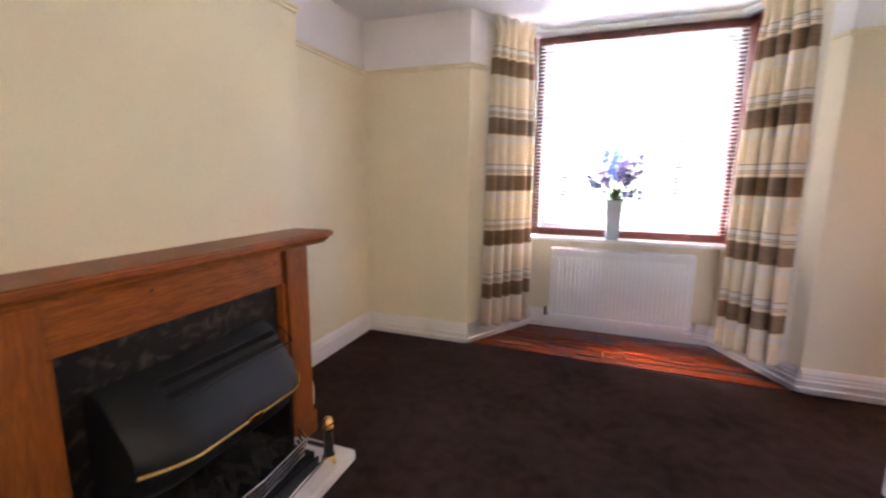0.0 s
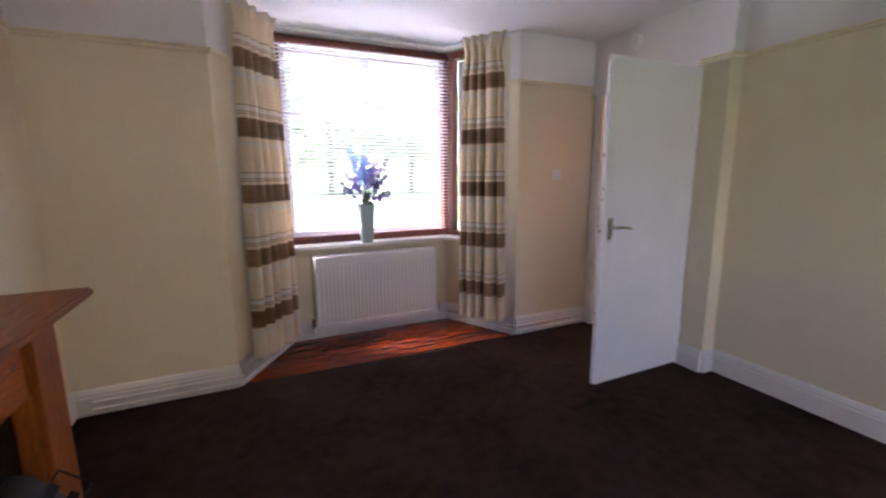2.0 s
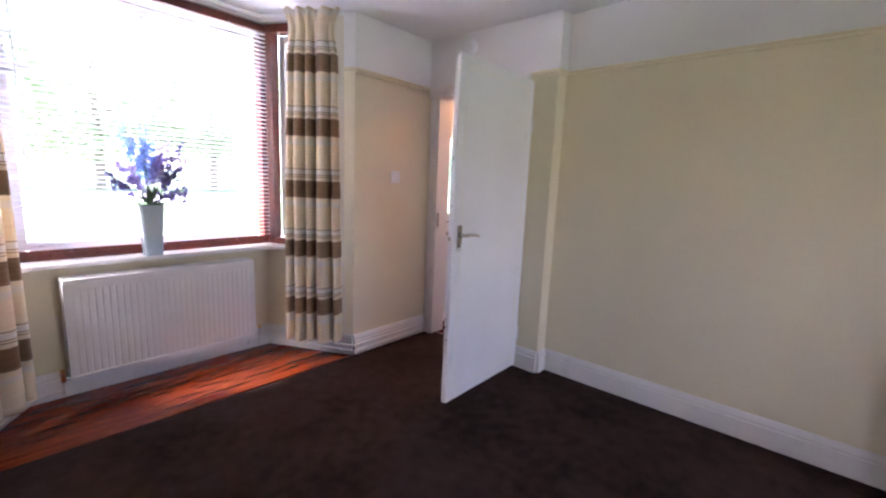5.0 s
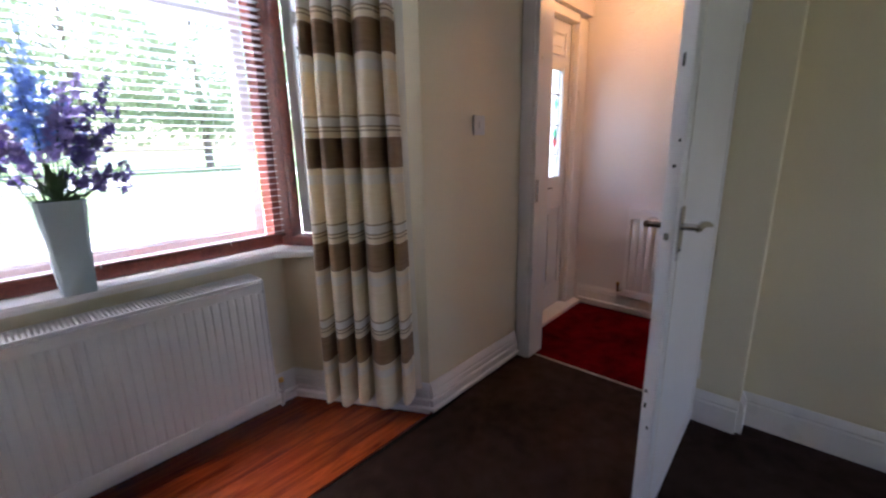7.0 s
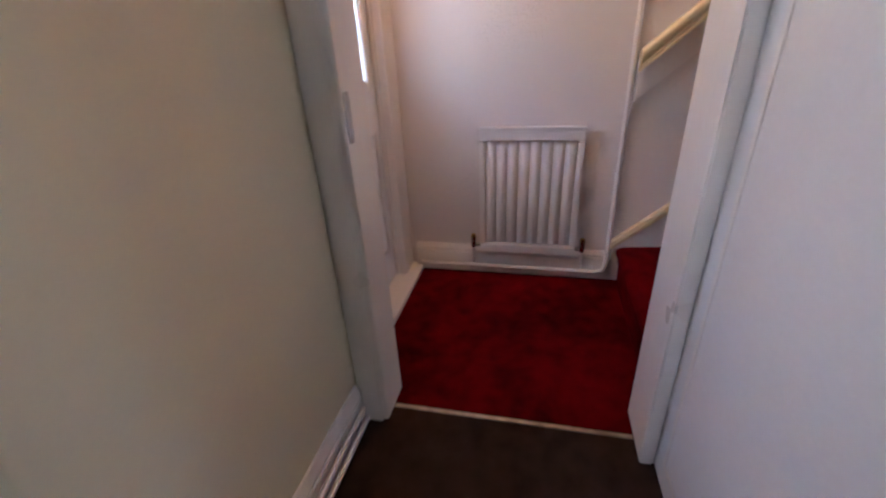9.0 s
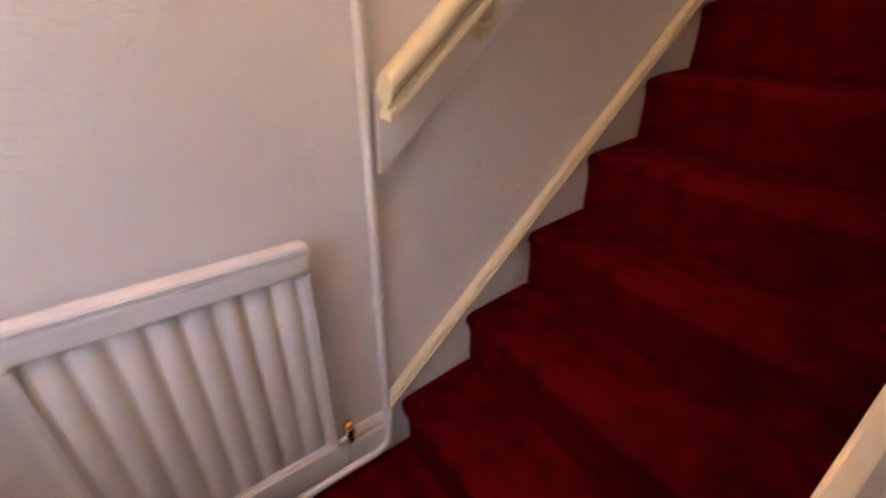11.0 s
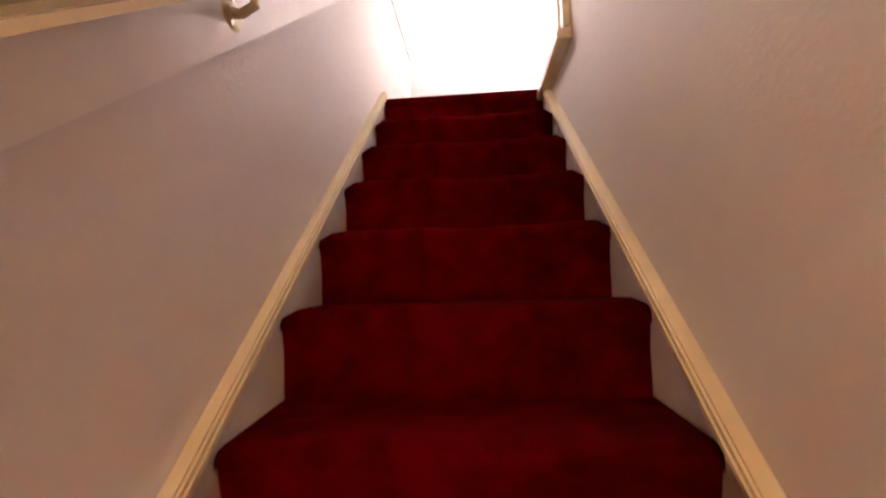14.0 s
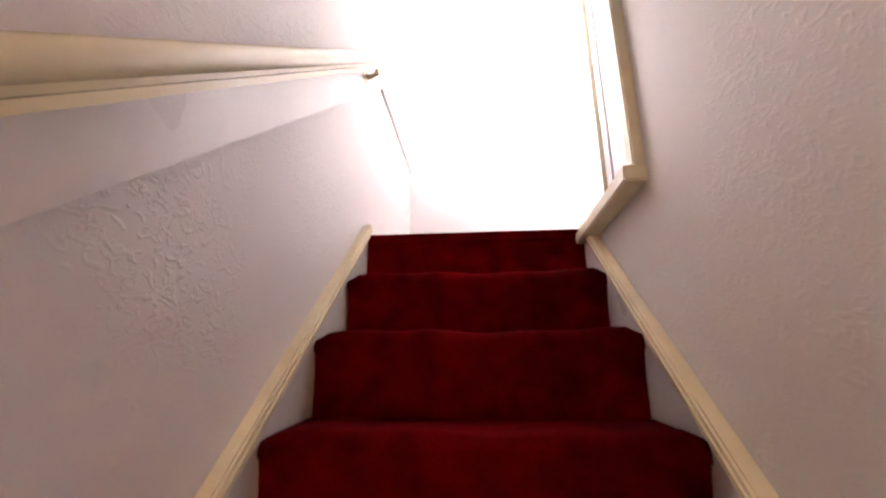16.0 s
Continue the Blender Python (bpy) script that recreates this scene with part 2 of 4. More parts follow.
LINING = plain("curtain_lining", (0.74, 0.69, 0.60), 0.85, var=0.04)
let_through(LINING, (0.80, 0.74, 0.62), 0.35)

# ---------------------------------------------------------------- mesh helpers
def box(bm, x0, y0, z0, x1, y1, z1):
    vs = [bm.verts.new((x, y, z)) for x in (x0, x1) for y in (y0, y1) for z in (z0, z1)]
    for f in ((0, 1, 3, 2), (4, 6, 7, 5), (0, 4, 5, 1), (2, 3, 7, 6), (0, 2, 6, 4), (1, 5, 7, 3)):
        bm.faces.new([vs[i] for i in f])
    return vs


def boxes(*rows, bevel=0.0, seg=2):
    bm = bmesh.new()
    for r in rows:
        box(bm, *r)
    if bevel:
        soften(bm, bevel, seg)
    return bm


def soften(bm, w, seg=2):
    bmesh.ops.recalc_face_normals(bm, faces=bm.faces)
    sharp = [e for e in bm.edges if len(e.link_faces) == 2 and e.calc_face_angle(0) > 0.6]
    bmesh.ops.bevel(bm, geom=sharp, offset=w, segments=seg, affect="EDGES", clamp_overlap=True)


def prism(points, lo, hi, axis=2, bevel=0.0):
    """A flat outline pulled along an axis; the outline's two numbers are the other axes in order."""
    bm = bmesh.new()

    def at(p, v):
        c = list(p)
        c.insert(axis, v)
        return bm.verts.new(c)
    a, b = [at(p, lo) for p in points], [at(p, hi) for p in points]
    n = len(points)
    bm.faces.new(a)
    bm.faces.new(b[::-1])
    for i in range(n):
        bm.faces.new((a[i], b[i], b[(i + 1) % n], a[(i + 1) % n]))
    bmesh.ops.recalc_face_normals(bm, faces=bm.faces)
    if bevel:
        soften(bm, bevel)
    return bm


def tube(bm, path, r, n=10):
    """A round pipe along a polyline."""
    pts = [Vector(p) for p in path]
    rings = []
    for i, p in enumerate(pts):
        d = (pts[min(i + 1, len(pts) - 1)] - pts[max(i - 1, 0)]).normalized()
        u = d.orthogonal().normalized()
        if rings:
            u = (last - d * last.dot(d)).normalized()
        last = u
        v = d.cross(u)
        rr = r[i] if isinstance(r, (list, tuple)) else r
        rings.append([bm.verts.new(p + rr * (math.cos(a) * u + math.sin(a) * v)) for a in (2 * math.pi * k / n for k in range(n))])
    for a, b in zip(rings, rings[1:]):
        for k in range(n):
            bm.faces.new((a[k], a[(k + 1) % n], b[(k + 1) % n], b[k]))
    bm.faces.new(rings[0][::-1])
    bm.faces.new(rings[-1])
    return bm


def lathe(bm, profile, x, y, n=20):
    """Turned shape round a vertical axis; profile rows are radius, height."""
    rings = [[bm.verts.new((x + r * math.cos(2 * math.pi * k / n), y + r * math.sin(2 * math.pi * k / n), z)) for k in range(n)] for r, z in profile]
    for a, b in zip(rings, rings[1:]):
        for k in range(n):
            bm.faces.new((a[k], a[(k + 1) % n], b[(k + 1) % n], b[k]))
    bm.faces.new(rings[0][::-1])
    bm.faces.new(rings[-1])
    return bm


def mesh_of(name, bm, material, smooth=False):
    bmesh.ops.recalc_face_normals(bm, faces=bm.faces)
    me = bpy.data.meshes.new(name)
    bm.to_mesh(me)
    bm.free()
    for m in material if isinstance(material, (list, tuple)) else [material]:
        me.materials.append(m)
    if smooth:
        me.polygons.foreach_set("use_smooth", [True] * len(me.polygons))
        me.set_sharp_from_angle(angle=radians(40))
    return me


def part(name, bm, material, parent=None, label="", smooth=False):
    ob = new(name, mesh_of(name, bm, material, smooth))
    if parent:
        ob.parent = parent
    return tagged(ob, label) if label else ob


def thing(name, label, category, group="", at=(0, 0, 0)):
    ob = new(name)
    ob.empty_display_size = 0.1
    ob.location = at
    return tagged(ob, label, category, group)


def structure(name, bm, material, label="", smooth=False):
    return tagged(part(name, bm, material, None, "", smooth), label, "", "", "structure")


# ---------------------------------------------------------------- plan, in metres
FRONT, LEFT, RIGHT, REAR, CEILZ = 2.785, -1.725, 2.075, -0.93, 2.40
HALLX, STAIRX = 3.05, 2.192
BAY = [(-0.880, FRONT), (-0.49, 3.425), (0.89, 3.425), (1.222, FRONT)]
BAYOUT = [(-1.08, 2.94), (-0.61, 3.64), (1.01, 3.64), (1.42, 2.94)]
RAILZ = 2.035
SILL, HEAD = 0.79, 2.36
RISE, GOING, NOSE0 = 0.2039, 0.2330, 1.846
TOPZ = 13 * RISE
TOPY = NOSE0 - 12 * GOING
SX0, SX1 = 2.217, 3.025

# floors
structure("floor", boxes((-2.0, -4.2, -0.25, 4.3, 3.62, -0.012)), DARKFILL, "concrete sub-floor under the coverings")
structure("floor_carpet_living_room", prism([(LEFT, REAR), (RIGHT - 0.02, REAR), (RIGHT - 0.02, FRONT), (1.222, FRONT - 0.045), (-0.880, FRONT + 0.02), (LEFT, FRONT + 0.005)], -0.011, 0.0), BROWNCARPET, "dark brown fitted carpet")
structure("floor_carpet_hall", boxes((RIGHT - 0.018, 1.80, -0.011, HALLX, 2.95, 0.0)), REDCARPET, "dark red fitted carpet in the hall")
structure("threshold_strip", boxes((2.034, 1.90, -0.002, 2.050, 2.70, 0.003), bevel=0.001), STEELSTRIP, "worn metal carpet threshold strip")

# walls of the front room: cream below the picture rail, white above
def two_tone(name, rows, label):
    lower = boxes(*[(a, b, -0.02, c, d, RAILZ) for a, b, c, d in rows])
    structure(name, lower, CREAM, label)
    structure(name + "_frieze", boxes(*[(a, b, RAILZ, c, d, CEILZ + 0.02) for a, b, c, d in rows]), FRIEZE, "white frieze above the picture rail")


two_tone("wall_front_left", [(-1.90, FRONT, -0.880, 2.98)], "cream painted front wall beside the bay")
two_tone("wall_front_right", [(1.222, FRONT, 2.10, 2.98)], "cream painted front wall beside the hall door")
two_tone("wall_left", [(-1.90, REAR - 0.12, LEFT, FRONT)], "cream painted alcove wall")
two_tone("chimney_breast", [(LEFT, 0.07, -1.405, 1.60)], "cream painted chimney breast")
two_tone("wall_right", [(RIGHT, REAR - 0.12, STAIRX - 0.008, 1.66)], "cream painted wall beside the stairs")
two_tone("wall_door_pier", [(1.965, 1.66, STAIRX - 0.008, 1.882)], "cream pier beside the hall door")
# unseen rear opening added to let sky light fill the room
two_tone("wall_rear", [(LEFT, REAR - 0.12, 0.15, REAR), (0.62, REAR - 0.12, 1.13, REAR)], "cream painted rear wall")
structure("wall_rear_under_opening", boxes((0.15, REAR - 0.12, -0.02, 0.62, REAR, 1.0)), CREAM, "cream wall under the added rear light opening")
structure("wall_rear_over_opening", boxes((0.15, REAR - 0.12, 1.95, 0.62, REAR, CEILZ + 0.02)), FRIEZE, "white wall over the added rear light opening")
structure("wall_rear_corner", boxes((1.845, REAR - 0.12, -0.02, RIGHT, REAR, CEILZ + 0.02)), CREAM, "short cream wall beside the rear doorway")
structure("wall_rear_head", boxes((1.13, REAR - 0.12, 1.96, 1.845, REAR, CEILZ + 0.02)), FRIEZE, "white wall over the rear doorway")
structure("wall_door_head", boxes((1.965, 1.882, 1.995, STAIRX - 0.008, FRONT, CEILZ + 0.02)), FRIEZE, "white wall over the hall doorway")

# bay walls under the sill, piers and head
for i in range(3):
    a, b_, c, d = BAY[i], BAY[i + 1], BAYOUT[i + 1], BAYOUT[i]
    structure("wall_bay_low_%d" % (i + 1), prism([a, b_, c, d], -0.02, SILL - 0.03), CREAM, "cream bay wall below the window sill")
    structure("wall_bay_head_%d" % (i + 1), prism([a, b_, c, d], HEAD + 0.005, CEILZ + 0.02), FRIEZE, "white wall over the bay window")


def lerp(a, b, t):
    return (a[0] + (b[0] - a[0]) * t, a[1] + (b[1] - a[1]) * t)


for n, (i, j) in enumerate(((0, 1), (3, 2))):
    a, b_ = BAY[i], lerp(BAY[i], BAY[j], 0.36)
    c, d = lerp(BAYOUT[i], BAYOUT[j], 0.36), BAYOUT[i]
    structure("wall_bay_pier_%d" % (n + 1), prism([a, b_, c, d], SILL - 0.03, RAILZ), CREAM, "cream bay pier beside the window")
    structure("wall_bay_pier_frieze_%d" % (n + 1), prism([a, b_, c, d], RAILZ, HEAD + 0.005), FRIEZE, "white upper part of the bay pier")

structure("ceiling", boxes((-1.90, REAR - 0.12, CEILZ, STAIRX - 0.008, 3.64, CEILZ + 0.10)), CEIL, "white painted ceiling")


# picture rail and skirting follow runs of wall; n is the wall's outward side
def moulding(name, p, q, profile, material, label):
    """Sweep an outline (out from wall, height) along a straight run of wall."""
    (x0, y0), (x1, y1) = p, q
    d = Vector((x1 - x0, y1 - y0, 0)).normalized()
    out = Vector((d.y, -d.x, 0))
    bm = bmesh.new()
    ends = []
    for x, y in (p, q):
        ends.append([bm.verts.new(Vector((x, y, z)) + out * o) for o, z in profile])
    n = len(profile)
    for i in range(n):
        bm.faces.new((ends[0][i], ends[1][i], ends[1][(i + 1) % n], ends[0][(i + 1) % n]))
    bm.faces.new(ends[0])
    bm.faces.new(ends[1][::-1])
    return structure(name, bm, material, label)


SKIRT = [(-0.01, 0.0), (0.022, 0.0), (0.022, 0.105), (0.017, 0.112), (0.019, 0.122), (0.012, 0.14), (0.006, 0.15), (-0.01, 0.155)]
PICRAIL = [(-0.01, RAILZ - 0.020), (0.008, RAILZ - 0.020), (0.014, RAILZ - 0.013), (0.011, RAILZ - 0.004), (0.022, RAILZ + 0.002), (0.026, RAILZ + 0.009), (0.017, RAILZ + 0.013), (-0.01, RAILZ + 0.014)]
RUNS = [((1.965, 1.85), (1.965, 1.66)), ((1.965, 1.66), (RIGHT, 1.66)), ((RIGHT, 1.66), (RIGHT, REAR)), ((0.15, REAR), (LEFT, REAR)), ((LEFT, REAR), (LEFT, 0.07)),
        ((-1.405, 0.07), (-1.405, 1.60)), ((-1.405, 1.60), (LEFT, 1.60)), ((LEFT, 1.60), (LEFT, FRONT)), ((LEFT, FRONT), BAY[0]),
        (BAY[3], (1.965, FRONT)), (BAY[0], lerp(BAY[0], BAY[1], 0.34)), (lerp(BAY[3], BAY[2], 0.34), BAY[3])]
for i, (p, q) in enumerate(RUNS):
    if i != 5:
        moulding("baseboard_%d" % i, p, q, SKIRT, GLOSS, "white gloss moulded skirting board")
    moulding("picture_rail_%d" % i, p, q, PICRAIL, FRIEZE if i in (3, 4) else CREAM, "painted picture rail moulding")
for i, (p, q) in enumerate(((BAY[0], BAY[1]), (BAY[1], BAY[2]), (BAY[2], BAY[3]))):
    moulding("bay_baseboard_%d" % i, p, q, SKIRT, GLOSS, "white gloss skirting board in the bay")

# heating pipes painted over, along the front skirting
def pipe_run(name, pts, r, material, label):
    return structure(name, tube(bmesh.new(), pts, r), material, label, True)


pipe_run("heating_pipe_front", [(1.94, FRONT - 0.044, 0.042), (1.20, FRONT - 0.044, 0.042), (0.86, 3.36, 0.06), (0.70, 3.36, 0.06)], 0.009, GLOSS, "white painted heating pipe along the skirting")
pipe_run("heating_pipe_bay", [(-1.62, FRONT - 0.044, 0.042), (-0.85, FRONT - 0.044, 0.042), (-0.46, 3.355, 0.06), (-0.34, 3.355, 0.06)], 0.009, GLOSS, "white painted heating pipe along the skirting")

pipe_run("return_pipe_front", [(1.94, FRONT - 0.036, 0.082), (1.20, FRONT - 0.036, 0.082), (0.87, 3.352, 0.085), (0.70, 3.352, 0.085)], 0.009, GLOSS, "white painted return pipe along the skirting")
pipe_run("return_pipe_bay", [(-1.62, FRONT - 0.036, 0.082), (-0.85, FRONT - 0.036, 0.082)], 0.009, GLOSS, "white painted return pipe along the skirting")

# ---------------------------------------------------------------- bay window
def window_unit(name, p, q, cols, transom, label):
    """A white framed window between two plan points, with fixed panes; inner surround of stained timber."""
    (x0, y0), (x1, y1) = p, q
    length = math.hypot(x1 - x0, y1 - y0)
    w = thing(name, label, "window", at=(x0, y0, 0))
    w["kind"] = "structure"
    w.rotation_euler = (0, 0, math.atan2(y1 - y0, x1 - x0))
    f = 0.055
    # stained timber surround on the room side
    part("surround", boxes((0, -0.03, SILL, f, 0.06, HEAD), (length - f, -0.03, SILL, length, 0.06, HEAD), (f, -0.03, HEAD - f, length - f, 0.06, HEAD), (f, -0.03, SILL, length - f, 0.06, SILL + 0.045), bevel=0.004), MAHOG, w, "red-brown stained timber surround")
    a, b, g = f, length - f, 0.05
    lo, hi = SILL + 0.045, HEAD - f
    rows = [(a, 0.062, lo, a + g, 0.12, hi), (b - g, 0.062, lo, b, 0.12, hi), (a + g, 0.062, hi - g, b - g, 0.12, hi), (a + g, 0.062, lo, b - g, 0.12, lo + g), (a + g, 0.062, transom - g / 2, b - g, 0.12, transom + g / 2)]
    step = (b - a) / cols
    for k in range(1, cols):
        rows.append((a + k * step - g * 0.7, 0.062, transom + g / 2, a + k * step + g * 0.7, 0.12, hi - g))
    part("window_frame", boxes(*rows, bevel=0.005), UPVC, w, "white plastic frame")
    panes = [(a + g, transom - g / 2, b - g, lo + g)] + [(a + k * step + g / 2, hi - g, a + (k + 1) * step - g / 2, transom + g / 2) for k in range(cols)]
    for xa, za, xb, zb in panes:
        ob = part("pane", boxes((min(xa, xb), 0.088, min(za, zb), max(xa, xb), 0.094, max(za, zb))), GLASS, w)
        ob.visible_shadow = False
    if cols == 1:
        # diamond leading on the side windows
        for xa, za, xb, zb in panes:
            x_lo, x_hi, z_lo, z_hi = min(xa, xb), max(xa, xb), min(za, zb), max(za, zb)
            lead_bm = bmesh.new()
            k = z_lo - (x_hi - x_lo) * 1.5
            while k < z_hi:
                for flip in (0, 1):
                    pts = []
                    for u in (0.0, 1.0):
                        pts.append((u, k + u * (x_hi - x_lo) * 1.5))
                    (u0, w0), (u1, w1) = pts
                    if w0 < z_lo:
                        u0, w0 = u0 + (z_lo - w0) / (w1 - w0), z_lo
                    if w1 > z_hi:
                        u1, w1 = u0 + (u1 - u0) * (z_hi - w0) / (w1 - w0), z_hi
                    if u1 - u0 > 0.02:
                        xs = [x_hi - u * (x_hi - x_lo) if flip else x_lo + u * (x_hi - x_lo) for u in (u0, u1)]
                        tube(lead_bm, [(xs[0], 0.086, w0), (xs[1], 0.086, w1)], 0.003, 5)
                k += 0.16
            part("leading", lead_bm, DARKFILL, w, "diamond leading")
    return w


def offset_pt(p, q, t, d):
    x, y = lerp(p, q, t)
    n = Vector((q[0] - p[0], q[1] - p[1])).normalized()
    return (x - n.y * d, y + n.x * d)


window_unit("window_1", (-0.51, 3.475), (0.935, 3.475), 2, 1.80, "wide bay window with two top lights in a stained timber surround")
window_unit("window_2", offset_pt(BAY[0], BAY[1], 0.37, 0.05), offset_pt(BAY[0], BAY[1], 1.0, 0.05), 1, 1.80, "narrow side window of the bay")
window_unit("window_3", offset_pt(BAY[2], BAY[3], 0.0, 0.05), offset_pt(BAY[2], BAY[3], 0.63, 0.05), 1, 1.80, "narrow side window of the bay")
structure("window_sill", prism([(-0.60, 3.19), (-0.42, 3.335), (0.82, 3.335), (1.00, 3.19), (1.12, 3.28), (0.99, 3.50), (-0.58, 3.50), (-0.74, 3.28)], SILL - 0.032, SILL - 0.004, bevel=0.006), GLOSS, "white painted bay window sill")

# venetian blind with flat open slats
blind = thing("venetian_blind", "white aluminium venetian blind, slats open, in the bay window", "blind", at=(0.2125, 3.425, 0))
part("headrail", boxes((-0.705, -0.014, HEAD - 0.062, 0.705, 0.014, HEAD - 0.036), bevel=0.003), MAHOG, blind, "brown head rail")
part("bottom_rail", boxes((-0.705, -0.014, 0.838, 0.705, 0.014, 0.852), bevel=0.003), MAHOG, blind, "brown bottom rail")
SLATMAT = plain("slat_enamel", (0.84, 0.83, 0.83), 0.4, var=0.02, relief=0.0)
# translucence added to the slats stands in for sky light bounced onto undersides
let_through(SLATMAT, (0.90, 0.92, 0.96), 0.32)
sl = bmesh.new()
tilt = -0.14
prev = None
for k in range(5):
    u = -0.0145 + 0.029 * k / 4
    crown = 0.0022 * (1 - (u / 0.0145) ** 2)
    y, z = u * math.cos(tilt), u * math.sin(tilt) + crown
    ring = [sl.verts.new((x, y, z + dz)) for dz in (0, -0.0006) for x in (-0.70, 0.70)]
    if prev:
        sl.faces.new((prev[0], prev[1], ring[1], ring[0]))
        sl.faces.new((prev[2], ring[2], ring[3], prev[3]))
    prev = ring
slat_mesh = mesh_of("slat", sl, SLATMAT)
N_SLATS = 52
for k in range(N_SLATS):
    s = new("slat", slat_mesh)
    s.parent = blind
    s.location = (0, 0, 0.862 + k * (HEAD - 0.075 - 0.862) / (N_SLATS - 1))
for x in (-0.45, 0.0, 0.45):
    part("ladder_cord", tube(bmesh.new(), [(x, -0.014, 0.84), (x, -0.014, HEAD - 0.05)], 0.0012, 5), UPVC, blind)
part("tilt_wand", tube(bmesh.new(), [(-0.60, -0.022, 1.25), (-0.60, -0.022, HEAD - 0.06)], 0.004, 6), UPVC, blind)


# curtains
def curtain(p, q, zlo, zhi, folds, spread, wall_first, label):
    """Pleated cloth hanging between two plan points, gathered at the head and fuller towards the hem."""
    c = thing("curtain", label, "curtain", "bay window curtains")
    (x0, y0), (x1, y1) = p, q
    d = Vector((x1 - x0, y1 - y0, 0))
    n = Vector((d.y, -d.x, 0)).normalized()
    cols, rows = folds * 30, 70
    share = [(0.75, 1.15, 0.85, 1.75, 0.7, 1.1)[k % 6] for k in range(folds)]
    edges = [sum(share[:k]) / sum(share) for k in range(folds + 1)]

    def fold_phase(s):
        """Fold number along the cloth; the folds differ in width."""
        k = min(folds - 1, sum(1 for e in edges[1:] if s >= e))
        return k, k + (s - edges[k]) / (edges[k + 1] - edges[k])

    bm = bmesh.new()
    grid = []
    for r in range(rows + 1):
        t = r / rows
        z = zhi + (zlo - zhi) * t
        line = []
        head = max(0.0, 1 - t / 0.045)
        amp = (0.016 + 0.032 * min(1, t * 2.2)) * (1 - 0.35 * head)
        full = 1 + spread * t + 0.16 * head - 0.13 * max(0.0, 1 - abs(t - 0.06) / 0.07)
        for k in range(cols + 1):
            s = k / cols
            k_, run = fold_phase(s)
            ph = 2 * math.pi * (run - 0.5)
            wob = 0.22 * math.sin(1.7 * k_ + 2.1 * t) + 0.15 * math.sin(5.3 * s + 1.3)
            lobe = 2 * abs(math.cos((ph + wob) / 2)) ** 0.85 - 1
            o = amp * lobe * (0.75 + 0.5 * min(1.4, share[k_]) - 0.15)
            o += (0.006 + 0.010 * head) * math.sin(ph * 2.0 + 1.0) * max(0.0, 1 - t / 0.10)
            along = 0.5 + (s - 0.5) * full + 0.014 * math.sin(ph + wob) + 0.006 * math.sin(7 * t + 9 * s)
            v = Vector((x0, y0, z)) + d * along + n * o
            v.z += 0.006 * math.sin(ph * 0.5 + 1) * (t > 0.98) + 0.008 * head * math.sin(ph)
            line.append(bm.verts.new(v))
        grid.append(line)
    for a, b in zip(grid, grid[1:]):
        for k in range(cols):
            bm.faces.new((a[k], a[k + 1], b[k + 1], b[k]))
    for f in bm.faces:
        f.smooth = True
    ob = part("cloth", bm, CLOTH, c, "cream cloth with brown bands")
    sol = ob.modifiers.new("thick", "SOLIDIFY")
    sol.thickness = 0.003
    lin = bmesh.new()
    side = d.normalized()
    strips = []
    for r in range(25):
        t = r / 24
        z = zhi - 0.03 + (zlo + 0.035 - zhi + 0.03) * t
        lo_, hi_ = (-0.085 - 0.02 * t, 1.02) if wall_first else (-0.02, 1.085 + 0.10 * t)
        strips.append([lin.verts.new(Vector((x0, y0, z)) + d * (lo_ + (hi_ - lo_) * q / 14) - n * (0.036 + 0.007 * math.sin(q * 1.9 + 0.6 * t)) + side * (0.006 * math.sin(5 * t + q))) for q in range(15)])
    for a, b in zip(strips, strips[1:]):
        for q in range(14):
            lin.faces.new((a[q], a[q + 1], b[q + 1], b[q]))
    part("lining", lin, LINING, c, "pale cream lining behind the cloth", True)
    for k in range(folds + 1):
        pnt = Vector((x0, y0, 0)) + d * (k / folds)
        part("curtain_hook", tube(bmesh.new(), [pnt + Vector((0, 0, zhi - 0.06)), pnt - n * 0.012 + Vector((0, 0, zhi - 0.03)), pnt - n * 0.008 + Vector((0, 0, zhi + 0.012))], 0.003, 6), UPVC, c)
    return c


curtain((-0.735, 2.86), (-0.50, 3.16), 0.14, 2.365, 5, 0.18, True, "cream curtain with brown bands, drawn back beside the bay window")
curtain((0.862, 3.035), (1.060, 2.768), 0.15, 2.365, 5, 0.20, False, "cream curtain with brown bands, drawn back beside the bay window")
for n, pts in enumerate(([(-0.90, 2.80, 2.372), (-0.44, 3.34, 2.372)], [(-0.44, 3.34, 2.372), (0.84, 3.34, 2.372)], [(0.84, 3.34, 2.372), (1.16, 2.76, 2.372)])):
    structure("curtain_track_%d" % n, tube(bmesh.new(), pts, 0.011, 8), UPVC, "white curtain track under the ceiling", True)


# radiators
def panel_radiator(name, length, lo, hi, depth, flutes, grill, label):
    """Pressed steel radiator; local x along the wall, y from 0 at the front to depth at the wall."""
    r = thing(name, label, "radiator")
    h = hi - lo
    bm = bmesh.new()
    edge, m = 0.030, 10
    cols = flutes * m
    x0, x1 = edge, length - edge
    prof = []
    for k in range(cols + 1):
        x = x0 + (x1 - x0) * k / cols
        s = (k % m) / m
        prof.append((x, 0.0 if grill and (s < 0.25) else (0.006 if grill else 0.018 * (0.5 - 0.5 * math.cos(2 * math.pi * s)) ** 0.4)))
    zs = [(lo + 0.05, 0.0), (lo + 0.085, 1.0), (hi - 0.085, 1.0), (hi - 0.05, 0.0)]
    base = 0.021 if not grill else 0.008
